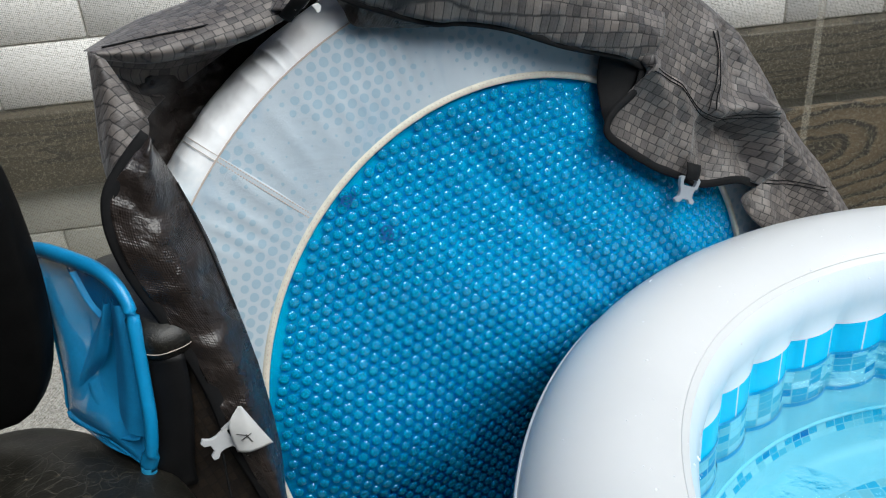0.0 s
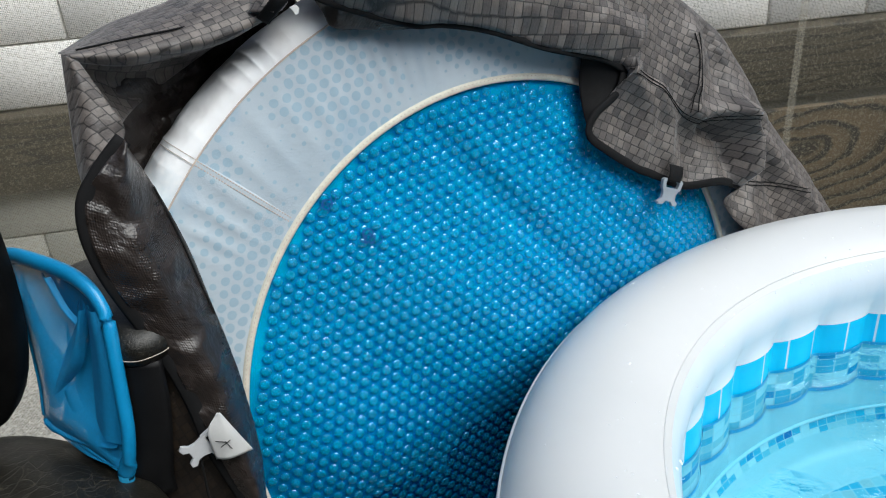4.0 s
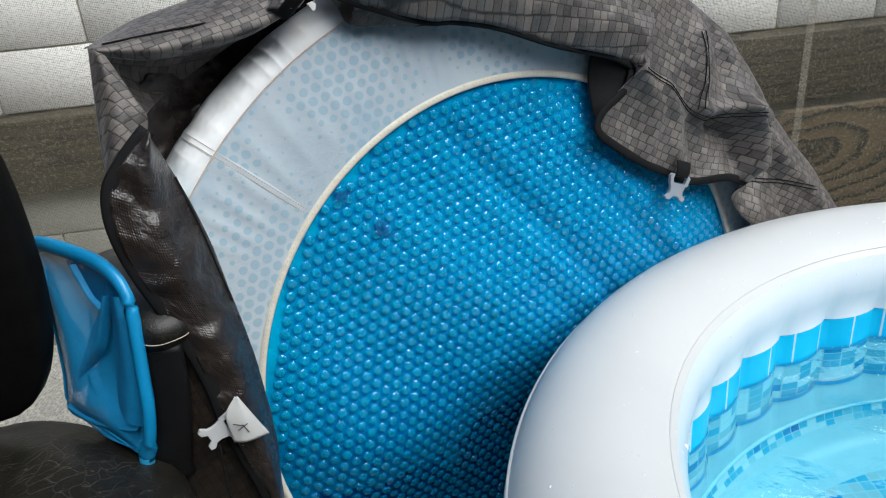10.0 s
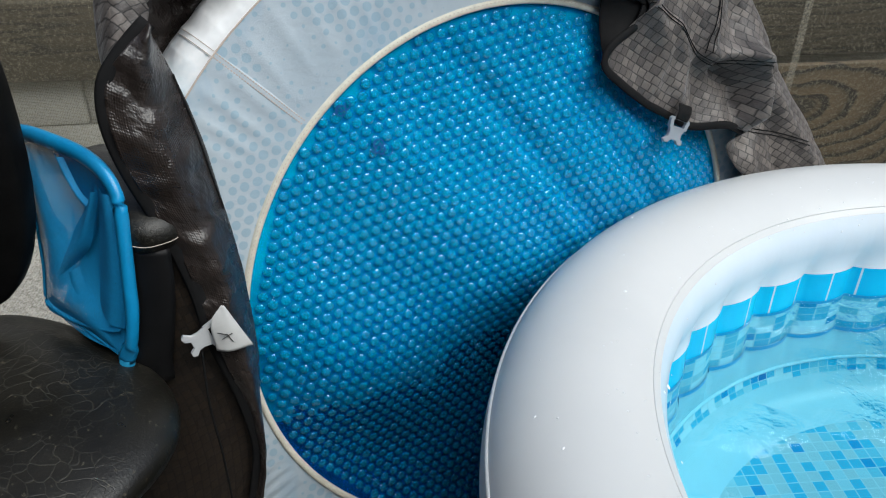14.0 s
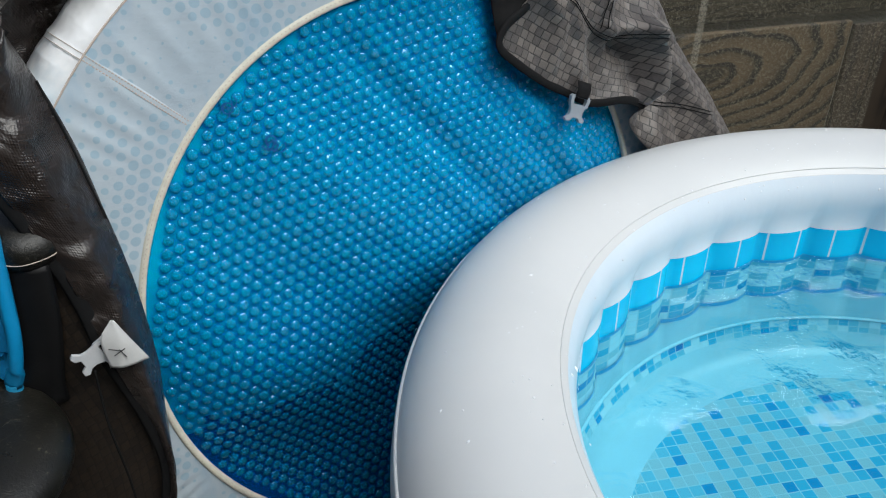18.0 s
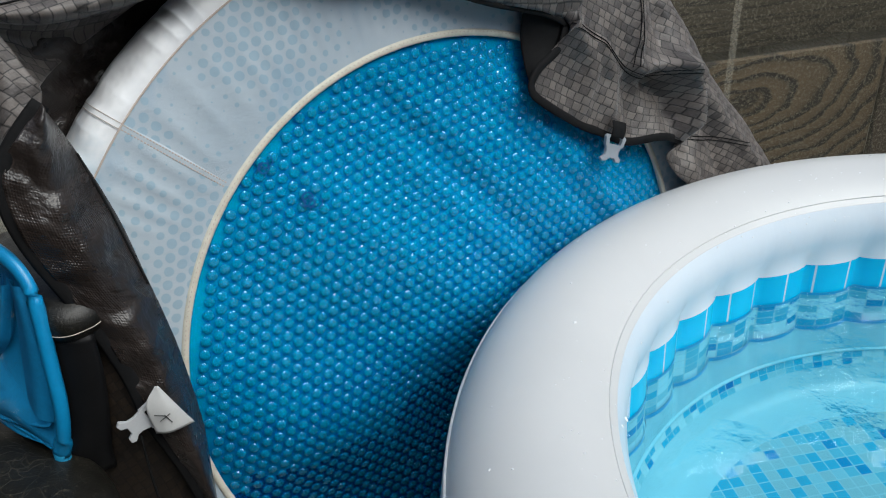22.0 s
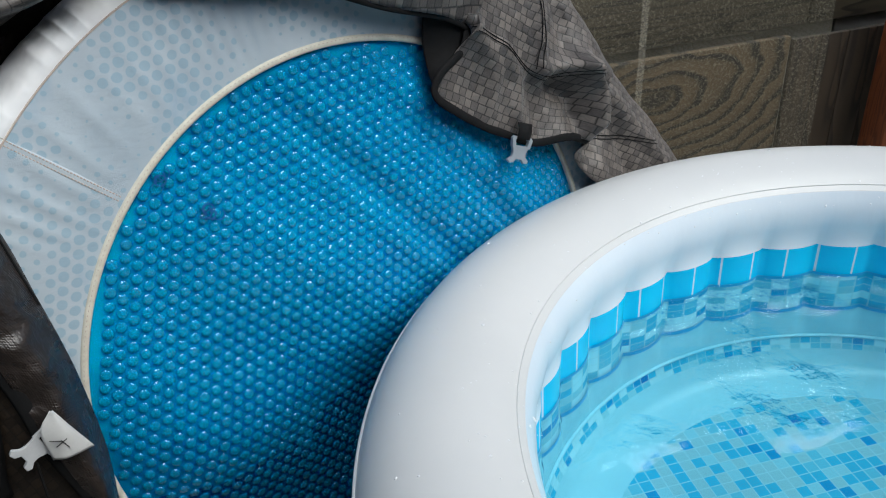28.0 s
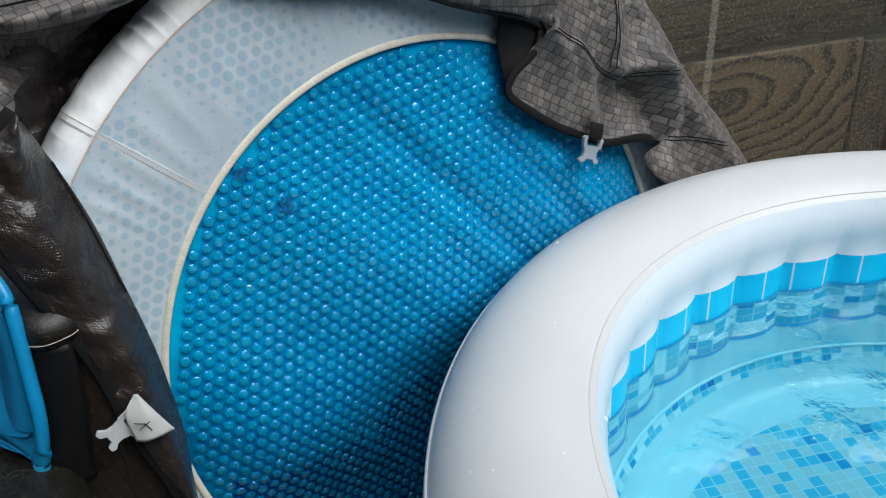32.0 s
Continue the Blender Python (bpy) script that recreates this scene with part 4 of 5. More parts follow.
def crumple(amp, sc, seed, rough=0.28):
    def f(s, t, p):
        soft = noise.noise((p[0] * sc, p[1] * sc, seed)) + 0.5 * noise.noise((p[0] * sc * 2.3, p[1] * sc * 2.3, seed + 7))
        crease = 0.35 - abs(noise.noise((p[0] * sc * 1.7 + 3, p[1] * sc * 1.7, seed + 3)))
        fine = 0.5 - abs(noise.noise((p[0] * sc * 4.5, p[1] * sc * 3.5, seed + 5)))
        return amp * (soft + 0.9 * crease + rough * fine)
    return f


flap_out = [(-0.636, 0.612, 0.10), (-0.674, 0.579, 0.10), (-0.708, 0.538, 0.10), (-0.716, 0.481, 0.10), (-0.705, 0.416, 0.10), (-0.682, 0.345, 0.10), (-0.658, 0.27, 0.10),
            (-0.641, 0.19, 0.10), (-0.632, 0.11, 0.10), (-0.605, 0.0, 0.10), (-0.591, -0.097, 0.10), (-0.594, -0.144, 0.10), (-0.614, -0.223, 0.10), (-0.635, -0.30, 0.10), (-0.66, -0.45, 0.10), (-0.67, -0.62, 0.10)]
flap_in = [(-0.633, 0.601, 0.05), (-0.615, 0.549, 0.05), (-0.585, 0.43, 0.05), (-0.568, 0.29, 0.05), (-0.557, 0.19, 0.05), (-0.554, 0.06, 0.05), (-0.562, -0.04, 0.05), (-0.577, -0.132, 0.05), (-0.594, -0.227, 0.05), (-0.62, -0.33, 0.05), (-0.64, -0.48, 0.05), (-0.66, -0.63, 0.05)]
o24, i24 = spline(flap_out, 14), spline(flap_in, 14)
mid = (o24 + i24) / 2 + np.array([0, 0, 0.035])
flap = part("lining_flap", sheet("lining_flap", [o24, mid, i24], 200, 44, crumple(0.010, 10, 2.0, 0.45)), TARP, cover, "wet shiny black lining turned outwards", 0.002)
part("edge_tape", tube("edge_tape", [tuple(p) for p in spline(flap_out, 40)], 0.025, 0.007, 110), BLACK_TAPE, cover, "black edge binding")
side = np.array([(-0.785, 0.30, -0.02), (-0.80, 0.12, -0.02), (-0.815, -0.1, -0.01), (-0.82, -0.3, 0.01), (-0.84, -0.5, 0.02), (-0.86, -0.80, 0.03)])
front = np.array([(-0.665, 0.36, 0.080), (-0.665, 0.28, 0.088), (-0.64, 0.15, 0.09), (-0.60, 0.0, 0.09), (-0.595, -0.15, 0.09), (-0.625, -0.28, 0.09), (-0.66, -0.47, 0.10), (-0.67, -0.64, 0.10)])
s14, f14 = spline(side, 12), spline(front, 12)
part("skirt", sheet("skirt", [f14, (s14 * 0.5 + f14 * 0.5) + np.array([0, 0, 0.012]), s14, s14 + np.array([0.0, 0, -0.13])], 90, 40, crumple(0.007, 6, 5.0)), WEAVE_SHADED, cover, "basket-weave outer face with its shade painted in as dark brown", 0.002)
part("skirt_seam", tube("skirt_seam", [(-0.655, 0.10, 0.115), (-0.66, 0.0, 0.118), (-0.655, -0.12, 0.118), (-0.66, -0.24, 0.118), (-0.70, -0.33, 0.105)], 0.004, 0.004, 50, 6), BLACK_TAPE, cover)
# corner fold at the lid's upper left shoulder
part("corner_face", sheet("corner_face", [[(-0.68, 0.735, 0.03), (-0.69, 0.667, 0.035), (-0.702, 0.577, 0.04), (-0.70, 0.50, 0.05)], [(-0.672, 0.73, 0.055), (-0.672, 0.66, 0.075), (-0.688, 0.58, 0.09), (-0.712, 0.52, 0.095)], [(-0.662, 0.722, 0.05), (-0.64, 0.66, 0.07), (-0.633, 0.612, 0.085), (-0.70, 0.548, 0.10)]], 40, 20, crumple(0.006, 11, 3.0), flat=-62), WEAVE, cover, "grey basket-weave fold", 0.002)
part("top_fold", sheet("top_fold", [[(-0.68, 0.735, -0.06), (-0.60, 0.765, -0.07), (-0.50, 0.785, -0.08), (-0.40, 0.82, -0.08), (-0.33, 0.86, -0.08)], [(-0.68, 0.737, 0.0), (-0.60, 0.748, 0.01), (-0.51, 0.757, 0.01), (-0.43, 0.775, 0.01), (-0.345, 0.80, 0.01)], [(-0.677, 0.733, 0.045), (-0.60, 0.722, 0.05), (-0.52, 0.722, 0.05), (-0.44, 0.727, 0.05), (-0.35, 0.752, 0.04)], [(-0.665, 0.722, 0.03), (-0.60, 0.705, 0.03), (-0.52, 0.706, 0.03), (-0.44, 0.716, 0.03), (-0.36, 0.745, 0.02)]], 60, 26, crumple(0.008, 10, 8.0), flat=12), WEAVE, cover, "grey basket-weave fold", 0.002)
part("fold_seam", tube("fold_seam", [(-0.66, 0.738, 0.032), (-0.58, 0.742, 0.035), (-0.50, 0.745, 0.035), (-0.42, 0.757, 0.032), (-0.37, 0.775, 0.028)], 0.003, 0.004, 40, 6), BLACK_TAPE, cover)
part("inner_fold", sheet("inner_fold", [[(-0.672, 0.728, 0.03), (-0.58, 0.712, 0.005), (-0.48, 0.716, -0.005), (-0.38, 0.735, -0.005)], [(-0.655, 0.69, -0.02), (-0.59, 0.675, -0.07), (-0.51, 0.69, -0.07), (-0.40, 0.725, -0.03)], [(-0.638, 0.612, 0.02), (-0.60, 0.632, -0.06), (-0.53, 0.665, -0.10), (-0.41, 0.722, -0.08)]], 50, 22, crumple(0.006, 12, 1.0), flat=18), WEAVE, cover, "dark basket-weave fold in shade", 0.002)
part("lining_pocket", sheet("lining_pocket", [[(-0.69, 0.62, -0.02), (-0.62, 0.67, -0.06), (-0.52, 0.72, -0.09), (-0.40, 0.78, -0.10), (-0.30, 0.84, -0.10)], [(-0.60, 0.46, -0.15), (-0.52, 0.53, -0.16), (-0.44, 0.59, -0.165), (-0.35, 0.63, -0.165), (-0.26, 0.66, -0.165)]], 60, 24, crumple(0.016, 16, 6.0, 0.8)), TARP, cover, "wet shiny black lining", 0.002)
part("gathered_cloth", sheet("gathered_cloth", [[(-0.41, 0.75, 0.03), (-0.385, 0.79, 0.03), (-0.36, 0.84, 0.02)], [(-0.375, 0.745, 0.075), (-0.35, 0.785, 0.08), (-0.33, 0.84, 0.05)], [(-0.345, 0.755, 0.03), (-0.325, 0.79, 0.04), (-0.31, 0.84, 0.02)]], 30, 24, crumple(0.014, 22, 2.5), flat=20), WEAVE, cover, "tightly gathered cloth at the strap", 0.002)
part("strap_loop", tube("strap_loop", [(-0.395, 0.735, 0.06), (-0.375, 0.76, 0.095), (-0.345, 0.785, 0.09), (-0.33, 0.82, 0.06)], 0.022, 0.005, 24), BLACK_TAPE, cover, "black webbing strap")
# band over the top
strip_lo = [(-0.307, 0.761, 0.055), (-0.278, 0.744, 0.058), (-0.229, 0.722, 0.058), (-0.182, 0.702, 0.058), (-0.140, 0.688, 0.06), (-0.093, 0.682, 0.06), (-0.007, 0.657, 0.06), (0.105, 0.608, 0.06), (0.227, 0.566, 0.06), (0.278, 0.535, 0.06)]
strip_mid = [(-0.315, 0.80, 0.05), (-0.25, 0.775, 0.085), (-0.16, 0.765, 0.09), (-0.07, 0.75, 0.09), (0.03, 0.725, 0.085), (0.13, 0.69, 0.08), (0.25, 0.64, 0.075), (0.32, 0.60, 0.07)]
strip_hi = [(-0.33, 0.85, 0.0), (-0.25, 0.85, 0.02), (-0.15, 0.85, 0.02), (-0.05, 0.84, 0.02), (0.06, 0.82, 0.02), (0.17, 0.79, 0.01), (0.30, 0.755, -0.01), (0.40, 0.70, -0.02)]
strip_bk = [(-0.34, 0.84, -0.14), (-0.25, 0.85, -0.15), (-0.15, 0.85, -0.15), (-0.05, 0.84, -0.15), (0.06, 0.82, -0.15), (0.17, 0.79, -0.15), (0.30, 0.755, -0.15), (0.42, 0.70, -0.15)]
part("top_band", sheet("top_band", [strip_lo, strip_mid, strip_hi, strip_bk], 100, 40, crumple(0.012, 7, 11.0), flat=-14), WEAVE, cover, "grey basket-weave cloth over the lid's top", 0.002)
part("edge_tape", tube("edge_tape", strip_lo, 0.016, 0.006, 70), BLACK_TAPE, cover, "black edge binding")
part("lining_hem", sheet("lining_hem", [[(-0.300, 0.759, 0.03), (-0.288, 0.731, 0.03), (-0.275, 0.705, 0.03), (-0.224, 0.694, 0.032), (-0.164, 0.684, 0.034), (-0.110, 0.682, 0.04)], [(-0.304, 0.762, 0.05), (-0.278, 0.746, 0.05), (-0.229, 0.725, 0.05), (-0.182, 0.705, 0.05), (-0.140, 0.690, 0.052), (-0.105, 0.684, 0.054)]], 50, 14, crumple(0.003, 16, 9.0)), TARP, cover, "brownish black lining under the turned edge", 0.002)
slider = part("strap_slider", plate("strap_slider", [(-0.010, 0.006), (0.004, 0.009), (0.010, 0.002), (0.006, -0.009), (-0.001, -0.010), (-0.004, -0.002)], 0.005, 0.001), TAG, cover, "small white plastic strap slider")
slider.matrix_basis = pose(-0.357, 0.744, 0.104) @ Matrix.Scale(0.75, 4)
# right-hand drape
hi = [(0.30, 0.755, -0.03), (0.40, 0.70, -0.03), (0.49, 0.635, -0.03), (0.580, 0.562, -0.04), (0.638, 0.470, -0.04), (0.702, 0.368, -0.03), (0.785, 0.268, -0.04), (0.870, 0.162, -0.04), (0.955, 0.035, -0.04)]
bk = [(0.30, 0.755, -0.15), (0.42, 0.70, -0.15), (0.50, 0.64, -0.15), (0.585, 0.565, -0.15), (0.642, 0.475, -0.15), (0.705, 0.37, -0.15), (0.788, 0.27, -0.15), (0.873, 0.163, -0.15), (0.958, 0.036, -0.15)]
lo = [(0.225, 0.575, 0.035), (0.278, 0.535, 0.058), (0.254, 0.497, 0.06), (0.197, 0.465, 0.06), (0.18, 0.43, 0.06), (0.223, 0.387, 0.06), (0.288, 0.338, 0.06), (0.344, 0.306, 0.06), (0.402, 0.274, 0.065), (0.479, 0.267, 0.085), (0.539, 0.24, 0.075)]
lo2 = [(0.539, 0.24, 0.075), (0.520, 0.21, 0.05), (0.547, 0.161, 0.05), (0.587, 0.119, 0.05), (0.66, 0.06, 0.05), (0.72, 0.0, 0.05)]


RIDGES = (  # height, width, line over the cloth
    (0.022, 0.026, ((0.222, 0.669), (0.240, 0.615), (0.262, 0.555))),
    (0.045, 0.030, ((0.545, 0.405), (0.572, 0.346), (0.560, 0.282), (0.525, 0.250))),
    (0.022, 0.022, ((0.451, 0.412), (0.505, 0.409), (0.552, 0.405))),
    (-0.030, 0.024, ((0.480, 0.378), (0.522, 0.332), (0.508, 0.261))),
    (-0.035, 0.028, ((0.630, 0.330), (0.615, 0.252), (0.580, 0.200))),
    (-0.014, 0.025, ((0.414, 0.400), (0.421, 0.361), (0.427, 0.293))),
    (0.014, 0.022, ((0.283, 0.535), (0.325, 0.450), (0.296, 0.366))),
    (0.012, 0.020, ((0.349, 0.484), (0.379, 0.410), (0.359, 0.328))),
    (0.016, 0.016, ((0.461, 0.575), (0.452, 0.480), (0.436, 0.418))),
    (-0.018, 0.030, ((0.520, 0.560), (0.530, 0.490), (0.525, 0.440))),
    (0.018, 0.022, ((0.646, 0.318), (0.727, 0.208), (0.818, 0.102))),
    (0.016, 0.024, ((0.588, 0.232), (0.601, 0.113))),
    (-0.012, 0.022, ((0.660, 0.240), (0.690, 0.130), (0.720, 0.060))),
)


def to_line(p, line):
    best = 9.0
    for (x0, y0), (x1, y1) in zip(line, line[1:]):
        dx, dy = x1 - x0, y1 - y0
        k = min(1.0, max(0.0, ((p[0] - x0) * dx + (p[1] - y0) * dy) / (dx * dx + dy * dy)))
        best = min(best, math.hypot(p[0] - x0 - k * dx, p[1] - y0 - k * dy))
    return best


def pleats(s, t, p):
    f = 0.010 * noise.noise((p[0] * 8, p[1] * 8, 3.3)) + 0.006 * (0.4 - abs(noise.noise((p[0] * 17, p[1] * 13, 1.3))))
    for high, wide, line in RIDGES:
        f += high * 1.45 / (1 + (to_line(p, line) / wide * 1.2) ** 2) - high * 0.15
    return f * min(1.0, 6 * t * (1 - t) + 0.35)


lo_all, hi_all, bk_all = spline(lo, 24), spline(hi[:6], 24), spline(bk[:6], 24)
midr = (lo_all * 0.55 + hi_all * 0.45) + np.array([0, 0, 0.045])
shoulder = hi_all * np.array([0.955, 0.955, 0]) + np.array([0, 0, 0.045])
drape = part("side_drape", sheet("side_drape", [lo_all, midr, shoulder, hi_all, bk_all], 120, 64, pleats, flat=-33), WEAVE, cover, "grey basket-weave cloth hanging in folds", 0.002)
lo_b, hi_b, bk_b = spline(lo2, 16), spline(hi[5:], 16), spline(bk[5:], 16)
midb = (lo_b * 0.5 + hi_b * 0.5) + np.array([0, 0, 0.04])
shoulder_b = hi_b * np.array([0.955, 0.955, 0]) + np.array([0, 0, 0.03])
drape_low = part("side_drape", sheet("side_drape", [lo_b, midb, shoulder_b, hi_b, bk_b], 70, 40, pleats, flat=-33), WEAVE, cover, "grey basket-weave cloth hanging in folds", 0.002)
part("edge_tape", tube("edge_tape", lo[1:], 0.017, 0.007, 90), BLACK_TAPE, cover, "black edge binding")
part("lining_turn", sheet("lining_turn", [[(0.195, 0.58, 0.04), (0.192, 0.53, 0.025), (0.19, 0.48, 0.03), (0.186, 0.43, 0.05)], [(0.275, 0.548, 0.055), (0.256, 0.50, 0.05), (0.205, 0.468, 0.05), (0.188, 0.432, 0.055)]], 30, 12), BLACK_TAPE, cover, "black lining at the turned edge", 0.002)


def sewn(points, mesh, lift=0.002, n=40):
    """Points laid on a cloth mesh from its front."""
    tree = BVHTree.FromPolygons([v.co for v in mesh.vertices], [p.vertices for p in mesh.polygons])
    out = []
    for x, y in spline([(*p, 0) for p in points], n)[:, :2]:
        hit, _, _, _ = tree.ray_cast(Vector((x, y, 0.6)), Vector((0, 0, -1)))
        if hit:
            out.append((x, y, hit.z + lift))
    return out


for off in (0.0, -0.008):
    for path, mesh in (([(0.278, 0.538 + off), (0.316, 0.518 + off), (0.356, 0.486 + off), (0.414, 0.423 + off), (0.453, 0.400 + off), (0.507, 0.397 + off), (0.554, 0.394 + off), (0.573, 0.381 + off)], drape.data),
                       ([(0.461 + off, 0.575), (0.462 + off, 0.535), (0.453 + off, 0.480), (0.440 + off, 0.448), (0.432 + off, 0.422)], drape.data),
                       ([(0.600, 0.228 + off), (0.650, 0.214 + off), (0.700, 0.199 + off), (0.763, 0.174 + off), (0.795, 0.162 + off)], drape_low.data)):
        line = sewn(path, mesh)
        if len(line) > 8:
            part("drape_seam", tube("drape_seam", line, 0.0022, 0.0022, 50, 6), BLACK_TAPE, cover)
lining = sewn([(-0.612, 0.54), (-0.594, 0.45), (-0.583, 0.38), (-0.572, 0.31)], flap.data, 0.002)
part("lining_seam", tube("lining_seam", lining, 0.004, 0.004, 60, 6), BLACK_TAPE, cover)

BUCKLE_SHAPE = [(-0.017, 0.008), (0.017, 0.008), (0.013, -0.006), (0.014, -0.014), (0.021, -0.021), (0.019, -0.028), (0.011, -0.028), (0.006, -0.020), (-0.006, -0.020), (-0.010, -0.028), (-0.018, -0.030), (-0.023, -0.024), (-0.015, -0.015), (-0.014, -0.006)]


def frame_plate(name, outer, inner, thick):
    """A flat frame between two outlines of as many corners."""
    n = len(outer)
    verts = [(x, y, z) for z in (0, thick) for ring_ in (outer, inner) for x, y in ring_]
    faces = []
    for k in range(n):
        j = (k + 1) % n
        faces += [(k, j, n + j, n + k), (2 * n + k, 3 * n + k, 3 * n + j, 2 * n + j), (k, 2 * n + k, 2 * n + j, j), (n + k, n + j, 3 * n + j, 3 * n + k)]
    return mesh_of(name, verts, faces, smooth=False)


def buckle(m, label, plastic, strap=True):
    ob = thing("strap_buckle", LID @ m, label, "buckle", "strap buckles")
    part("body", plate("body", BUCKLE_SHAPE, 0.007, 0.0012), plastic, ob)
    part("frame", frame_plate("frame", [(-0.017, 0.031), (0.018, 0.031), (0.022, 0.026), (0.019, 0.006), (-0.018, 0.006), (-0.021, 0.026)], [(-0.012, 0.026), (0.012, 0.026), (0.015, 0.023), (0.013, 0.011), (-0.012, 0.011), (-0.014, 0.023)], 0.0074), plastic, ob)
    if strap:
        part("strap", sheet("strap", [[(-0.013, 0.026, 0.009), (-0.014, 0.045, 0.010), (-0.015, 0.062, 0.004)], [(0.013, 0.026, 0.009), (0.014, 0.045, 0.010), (0.015, 0.062, 0.004)]], 10, 4), BLACK_TAPE, ob, "short black webbing strap", 0.002)
    return ob


buckle(Matrix.Translation((0.346, 0.276, 0.076)) @ pose(0, 0, 0, 0, 0, -24) @ Matrix.Diagonal((1.25, 0.9, 1, 1)), "grey plastic side-release buckle hanging from the cover's edge", BUCKLE)
buckle(Matrix.Translation((-0.648, 0.126, 0.118)) @ pose(0, 0, 0, 0, 0, -72) @ Matrix.Diagonal((1.0, 1.05, 1, 1)), "pale grey plastic side-release buckle beside the black lining", BUCKLE_PALE, False)
tag = thing("care_tag", LID @ Matrix.Translation((-0.60, 0.125, 0.132)), "creased white care tag sewn to the cover's edge", "care tag")
part("flap", sheet("flap", [[(-0.015, 0.054, 0.0), (-0.036, 0.028, 0.001), (-0.034, -0.022, 0.0)], [(-0.013, 0.054, 0.003), (-0.010, 0.014, 0.010), (-0.014, -0.025, 0.009)], [(-0.011, 0.053, 0.001), (0.006, 0.013, 0.003), (0.024, -0.028, 0.001)]], 18, 14), TAG, tag, "", 0.0008)
for k, (x, y, turn) in enumerate(((-0.022, 0.010, -28), (-0.016, 0.004, 20), (-0.012, 0.0, -65))):
    bar = part("print_bar", box("print_bar", (0.018, 0.0014, 0.0008), 0), TAG_INK, tag)
    bar.matrix_basis = pose(x, y, 0.0115, 0, 0, turn)

# ---- office chair ----
chair = thing("office_chair", pose(-0.72, 0.82, 0), "worn black leather office chair beside the lid", "office chair")


def cushion(name, rx, ry, rz, power, crown=0.0, n=48, m=24):
    """A padded superellipse."""
    verts, faces = [], []
    for i in range(m + 1):
        ph = -math.pi / 2 + math.pi * i / m
        for k in range(n):
            th = 2 * math.pi * k / n
            c, s = math.cos(th), math.sin(th)
            cx, sx = math.copysign(abs(c) ** power, c), math.copysign(abs(s) ** power, s)
            cp = math.cos(ph) ** 0.55 if i not in (0, m) else 0.0
            z = math.copysign(abs(math.sin(ph)) ** 0.9, ph) * rz
            x, y = rx * cx * cp, ry * sx * cp
            z += crown * (1 - (x / rx) ** 2) * (1 - (y / ry) ** 2)
            verts.append((x, y, z + 0.006 * noise.noise((x * 7, y * 7, z * 9))))
    for i in range(m):
        for k in range(n):
            faces.append((i * n + k, i * n + (k + 1) % n, (i + 1) * n + (k + 1) % n, (i + 1) * n + k))
    return mesh_of(name, verts, faces)


seat = part("seat", cushion("seat", 0.292, 0.272, 0.052, 0.72, 0.012), LEATHER, chair, "cracked black leather seat cushion")
seat.matrix_basis = pose(-0.012, 0.018, 0.873, 0, 0, -31)
back = part("backrest", cushion("backrest", 0.25, 0.045, 0.34, 0.5), BACK_VINYL, chair, "padded black leather backrest")
back.matrix_basis = pose(-0.177, 0.245, 1.287, 0, 0, 0)
pad = part("armrest", cushion("armrest", 0.175, 0.060, 0.046, 0.7), LEATHER, chair, "black leather arm pad with a stitched edge")
pad.matrix_basis = pose(0.165, 0.338, 1.122, 0, 0, 127)
piping = [(0.174 * math.copysign(abs(math.cos(a)) ** 0.7, math.cos(a)), 0.0605 * math.copysign(abs(math.sin(a)) ** 0.7, math.sin(a)), -0.006) for a in (2 * math.pi * k / 60 for k in range(60))]
part("piping", tube("piping", piping, 0.0016, 0.002, sides=6, closed=True), THREAD, pad, "pale stitched line round the arm pad")
part("arm_post", tube("arm_post", [(0.232, 0.215, 1.10), (0.230, 0.205, 1.02), (0.212, 0.195, 0.91), (0.190, 0.185, 0.83), (0.05, 0.10, 0.815)], 0.085, 0.030, 40, 12), BLACK_PLASTIC, chair, "broad black plastic arm support")
part("back_bar", tube("back_bar", [(-0.05, 0.05, 0.81), (-0.17, 0.22, 0.80), (-0.19, 0.285, 0.86), (-0.18, 0.285, 1.10)], 0.06, 0.014, 24, 8), BLACK_PLASTIC, chair)
part("column", tube("column", [(0.0, 0.0, 0.085), (0.0, 0.0, 0.82)], 0.05, 0.05, 6, 16), BLACK_PLASTIC, chair)
for k in range(5):
    a = 2 * math.pi * k / 5 + 0.5
    part("foot", tube("foot", [(0.0, 0.0, 0.11), (0.12 * math.cos(a), 0.12 * math.sin(a), 0.085), (0.24 * math.cos(a), 0.24 * math.sin(a), 0.016)], 0.04, 0.03, 14), BLACK_PLASTIC, chair)

# ---- skimmer net ----
net = thing("skimmer_net", pose(0, 0, 0), "bright blue plastic pool skimmer net leaning between backrest and arm", "pool net")


def on_net(x, z, lift=0.0):
    """A place on the leaning plane of the net."""
    y = 1.115 - 0.64 * (x + 0.703) + 0.21 * (z - 0.917)
    return (0.02 + (x - 0.02) * 0.975, y * 0.975 - lift, 1.79 + (z - 1.79) * 0.975)


hoop = [on_net(*p) for p in ((-0.720, 1.208), (-0.698, 1.221), (-0.637, 1.224), (-0.577, 1.221), (-0.541, 1.207), (-0.521, 1.181), (-0.515, 1.148), (-0.515, 1.104), (-0.516, 1.039), (-0.517, 0.992), (-0.526, 0.939), (-0.542, 0.900))]
part("frame", tube("frame", hoop, 0.020, 0.028, 60), BLUE_PLASTIC, net, "bright blue curved plastic frame")
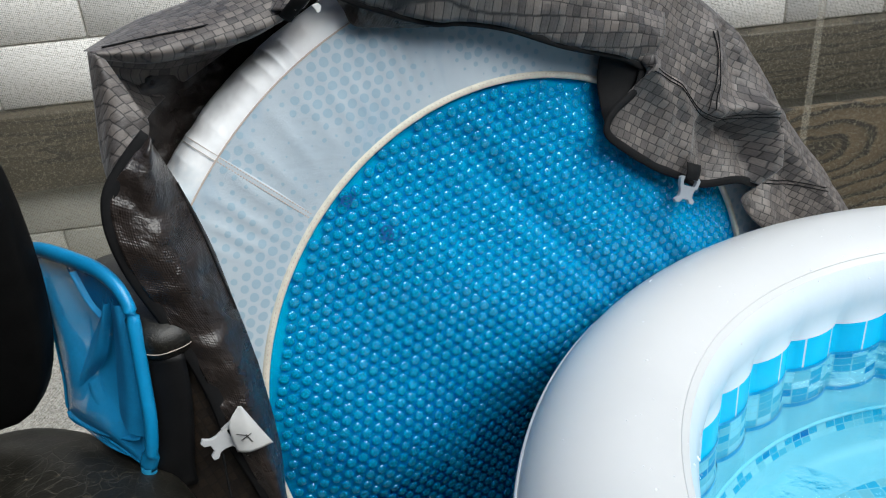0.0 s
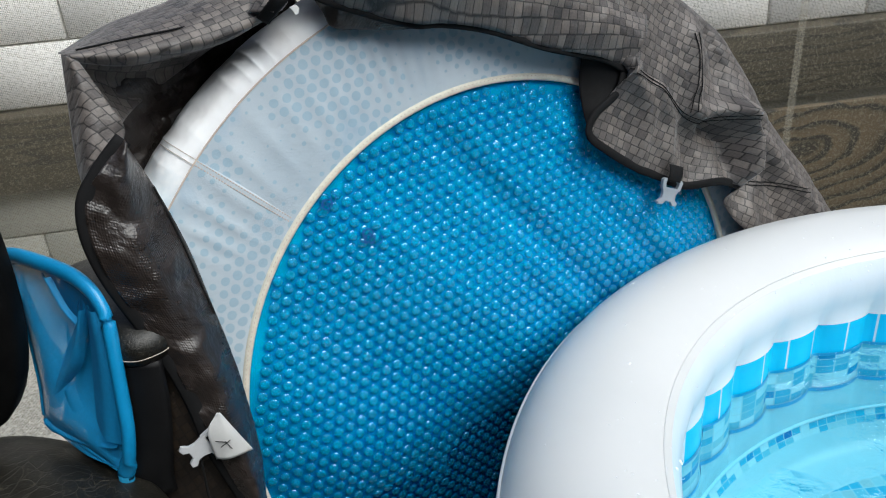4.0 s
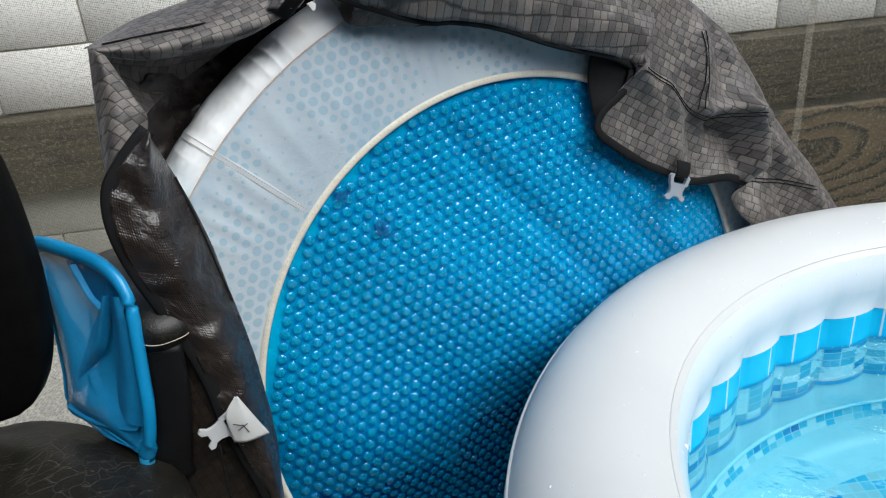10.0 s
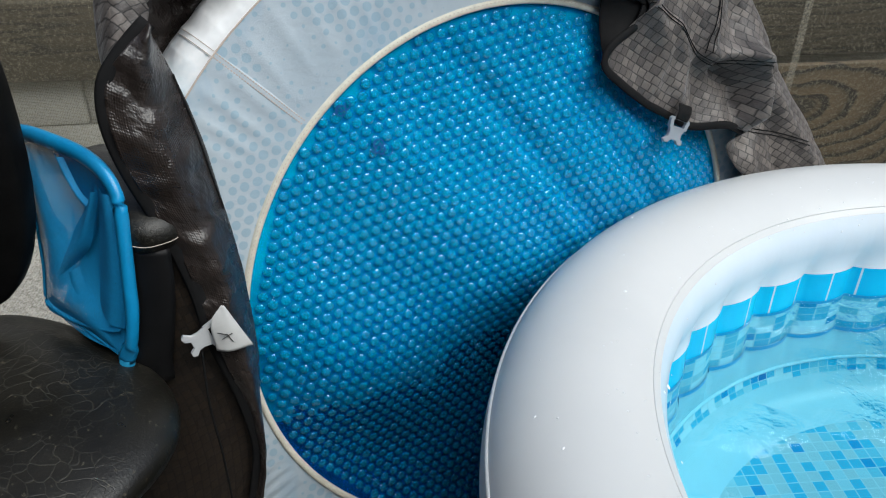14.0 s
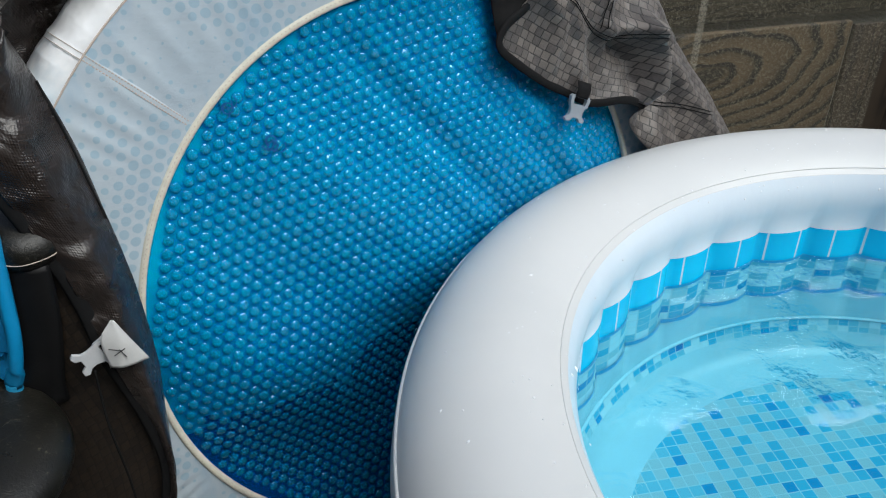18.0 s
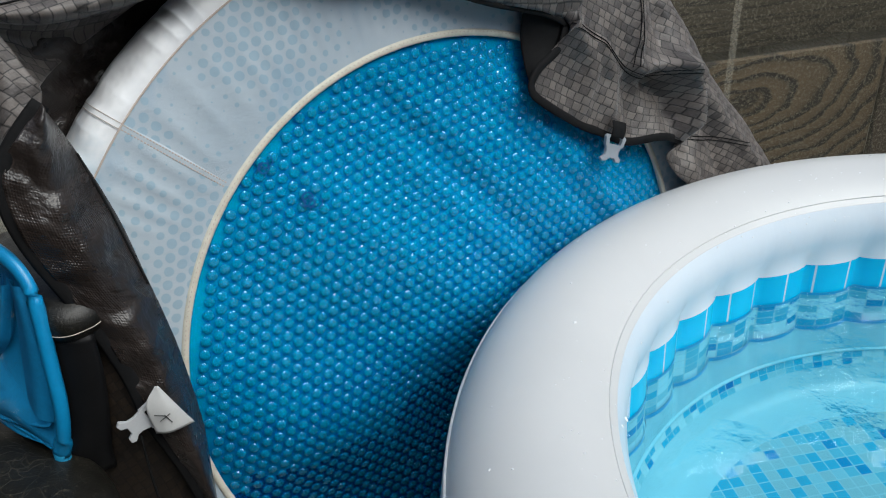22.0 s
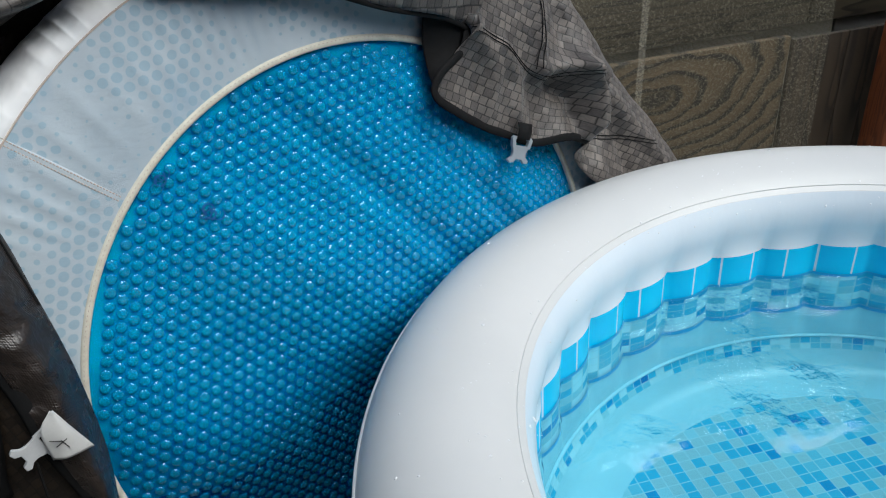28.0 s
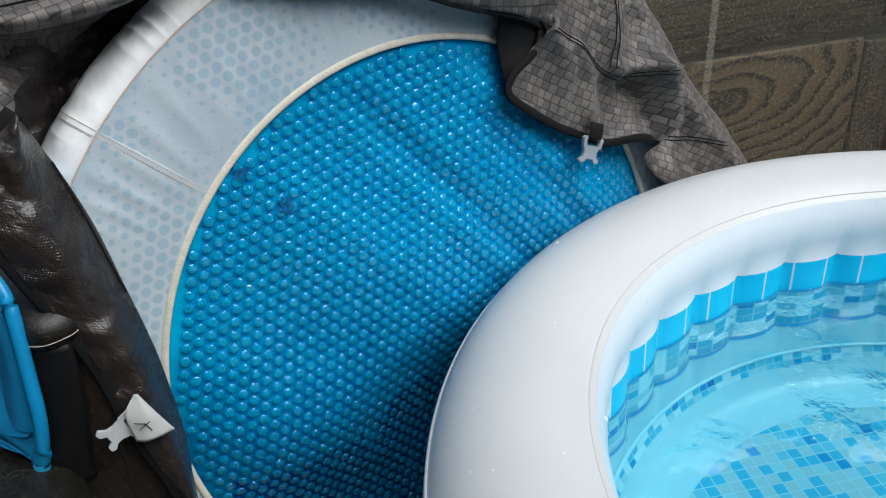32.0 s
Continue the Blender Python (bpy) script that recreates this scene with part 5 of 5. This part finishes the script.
inner = [on_net(*p) for p in ((-0.718, 1.205), (-0.706, 1.150), (-0.704, 1.075), (-0.704, 0.996), (-0.709, 0.925), (-0.665, 0.918), (-0.616, 0.914), (-0.542, 0.900))]
part("frame", tube("frame", inner, 0.006, 0.006, 50), BLUE_PLASTIC, net)
h20, i20 = spline(hoop, 20), spline(inner, 20)
b1 = (h20 * 0.6 + i20 * 0.4) + np.array([0.01, 0.010, 0]) * np.sin(np.linspace(0, math.pi, 20))[:, None]
b2 = (h20 * 0.3 + i20 * 0.7) + np.array([-0.01, -0.012, 0]) * np.sin(np.linspace(0, math.pi, 20))[:, None]
part("net_bag", sheet("net_bag", [h20, b1, b2, i20], 40, 24), NET, net, "translucent blue netting in loose folds")


def net_fold(one, two, deep=0.012):
    """A doubled fold of the netting between two edges."""
    a, b = spline([on_net(x, z, -0.004) for x, z in one], 16), spline([on_net(x, z) for x, z in two], 16)
    mid = (a + b) / 2 + np.array([0, -deep, 0])
    part("net_fold", sheet("net_fold", [a, mid, b], 30, 10), NET, net)
    part("net_fold", sheet("net_fold", [a + np.array([0, 0.008, 0]), mid + np.array([0, 0.02, 0]), b + np.array([0, 0.008, 0])], 24, 8), NET, net)


net_fold([(-0.569, 1.186), (-0.585, 1.143), (-0.622, 1.087), (-0.665, 1.027), (-0.685, 0.992)], [(-0.554, 1.173), (-0.571, 1.122), (-0.589, 1.072), (-0.625, 1.03), (-0.664, 0.971)], 0.02)
net_fold([(-0.655, 1.007), (-0.656, 0.978), (-0.672, 0.939)], [(-0.619, 1.029), (-0.609, 0.996), (-0.585, 0.963)])
net_fold([(-0.642, 1.209), (-0.618, 1.168), (-0.586, 1.139)], [(-0.62, 1.206), (-0.596, 1.165), (-0.577, 1.15)])
net_fold([(-0.704, 1.192), (-0.698, 1.118), (-0.689, 1.061), (-0.696, 0.969)], [(-0.693, 1.177), (-0.665, 1.101), (-0.638, 1.07), (-0.666, 1.017)])
net_fold([(-0.561, 1.183), (-0.564, 1.123), (-0.576, 1.049), (-0.587, 0.972)], [(-0.521, 1.179), (-0.516, 1.11), (-0.519, 1.034), (-0.537, 0.955)], 0.016)
net_fold([(-0.712, 0.921), (-0.641, 0.917), (-0.565, 0.939), (-0.544, 0.953)], [(-0.703, 0.941), (-0.661, 0.934), (-0.587, 0.944), (-0.547, 0.952)])
net_fold([(-0.713, 0.918), (-0.645, 0.902), (-0.546, 0.903)], [(-0.622, 0.92), (-0.597, 0.907), (-0.554, 0.915)], 0.006)
part("pole", tube("pole", [on_net(-0.540, 0.905), (-0.60, 1.06, 0.65), (-0.71, 1.15, 0.35), (-0.80, 1.23, 0.012)], 0.024, 0.024, 16, 12), BLUE_PLASTIC_DARK, net, "blue pole")
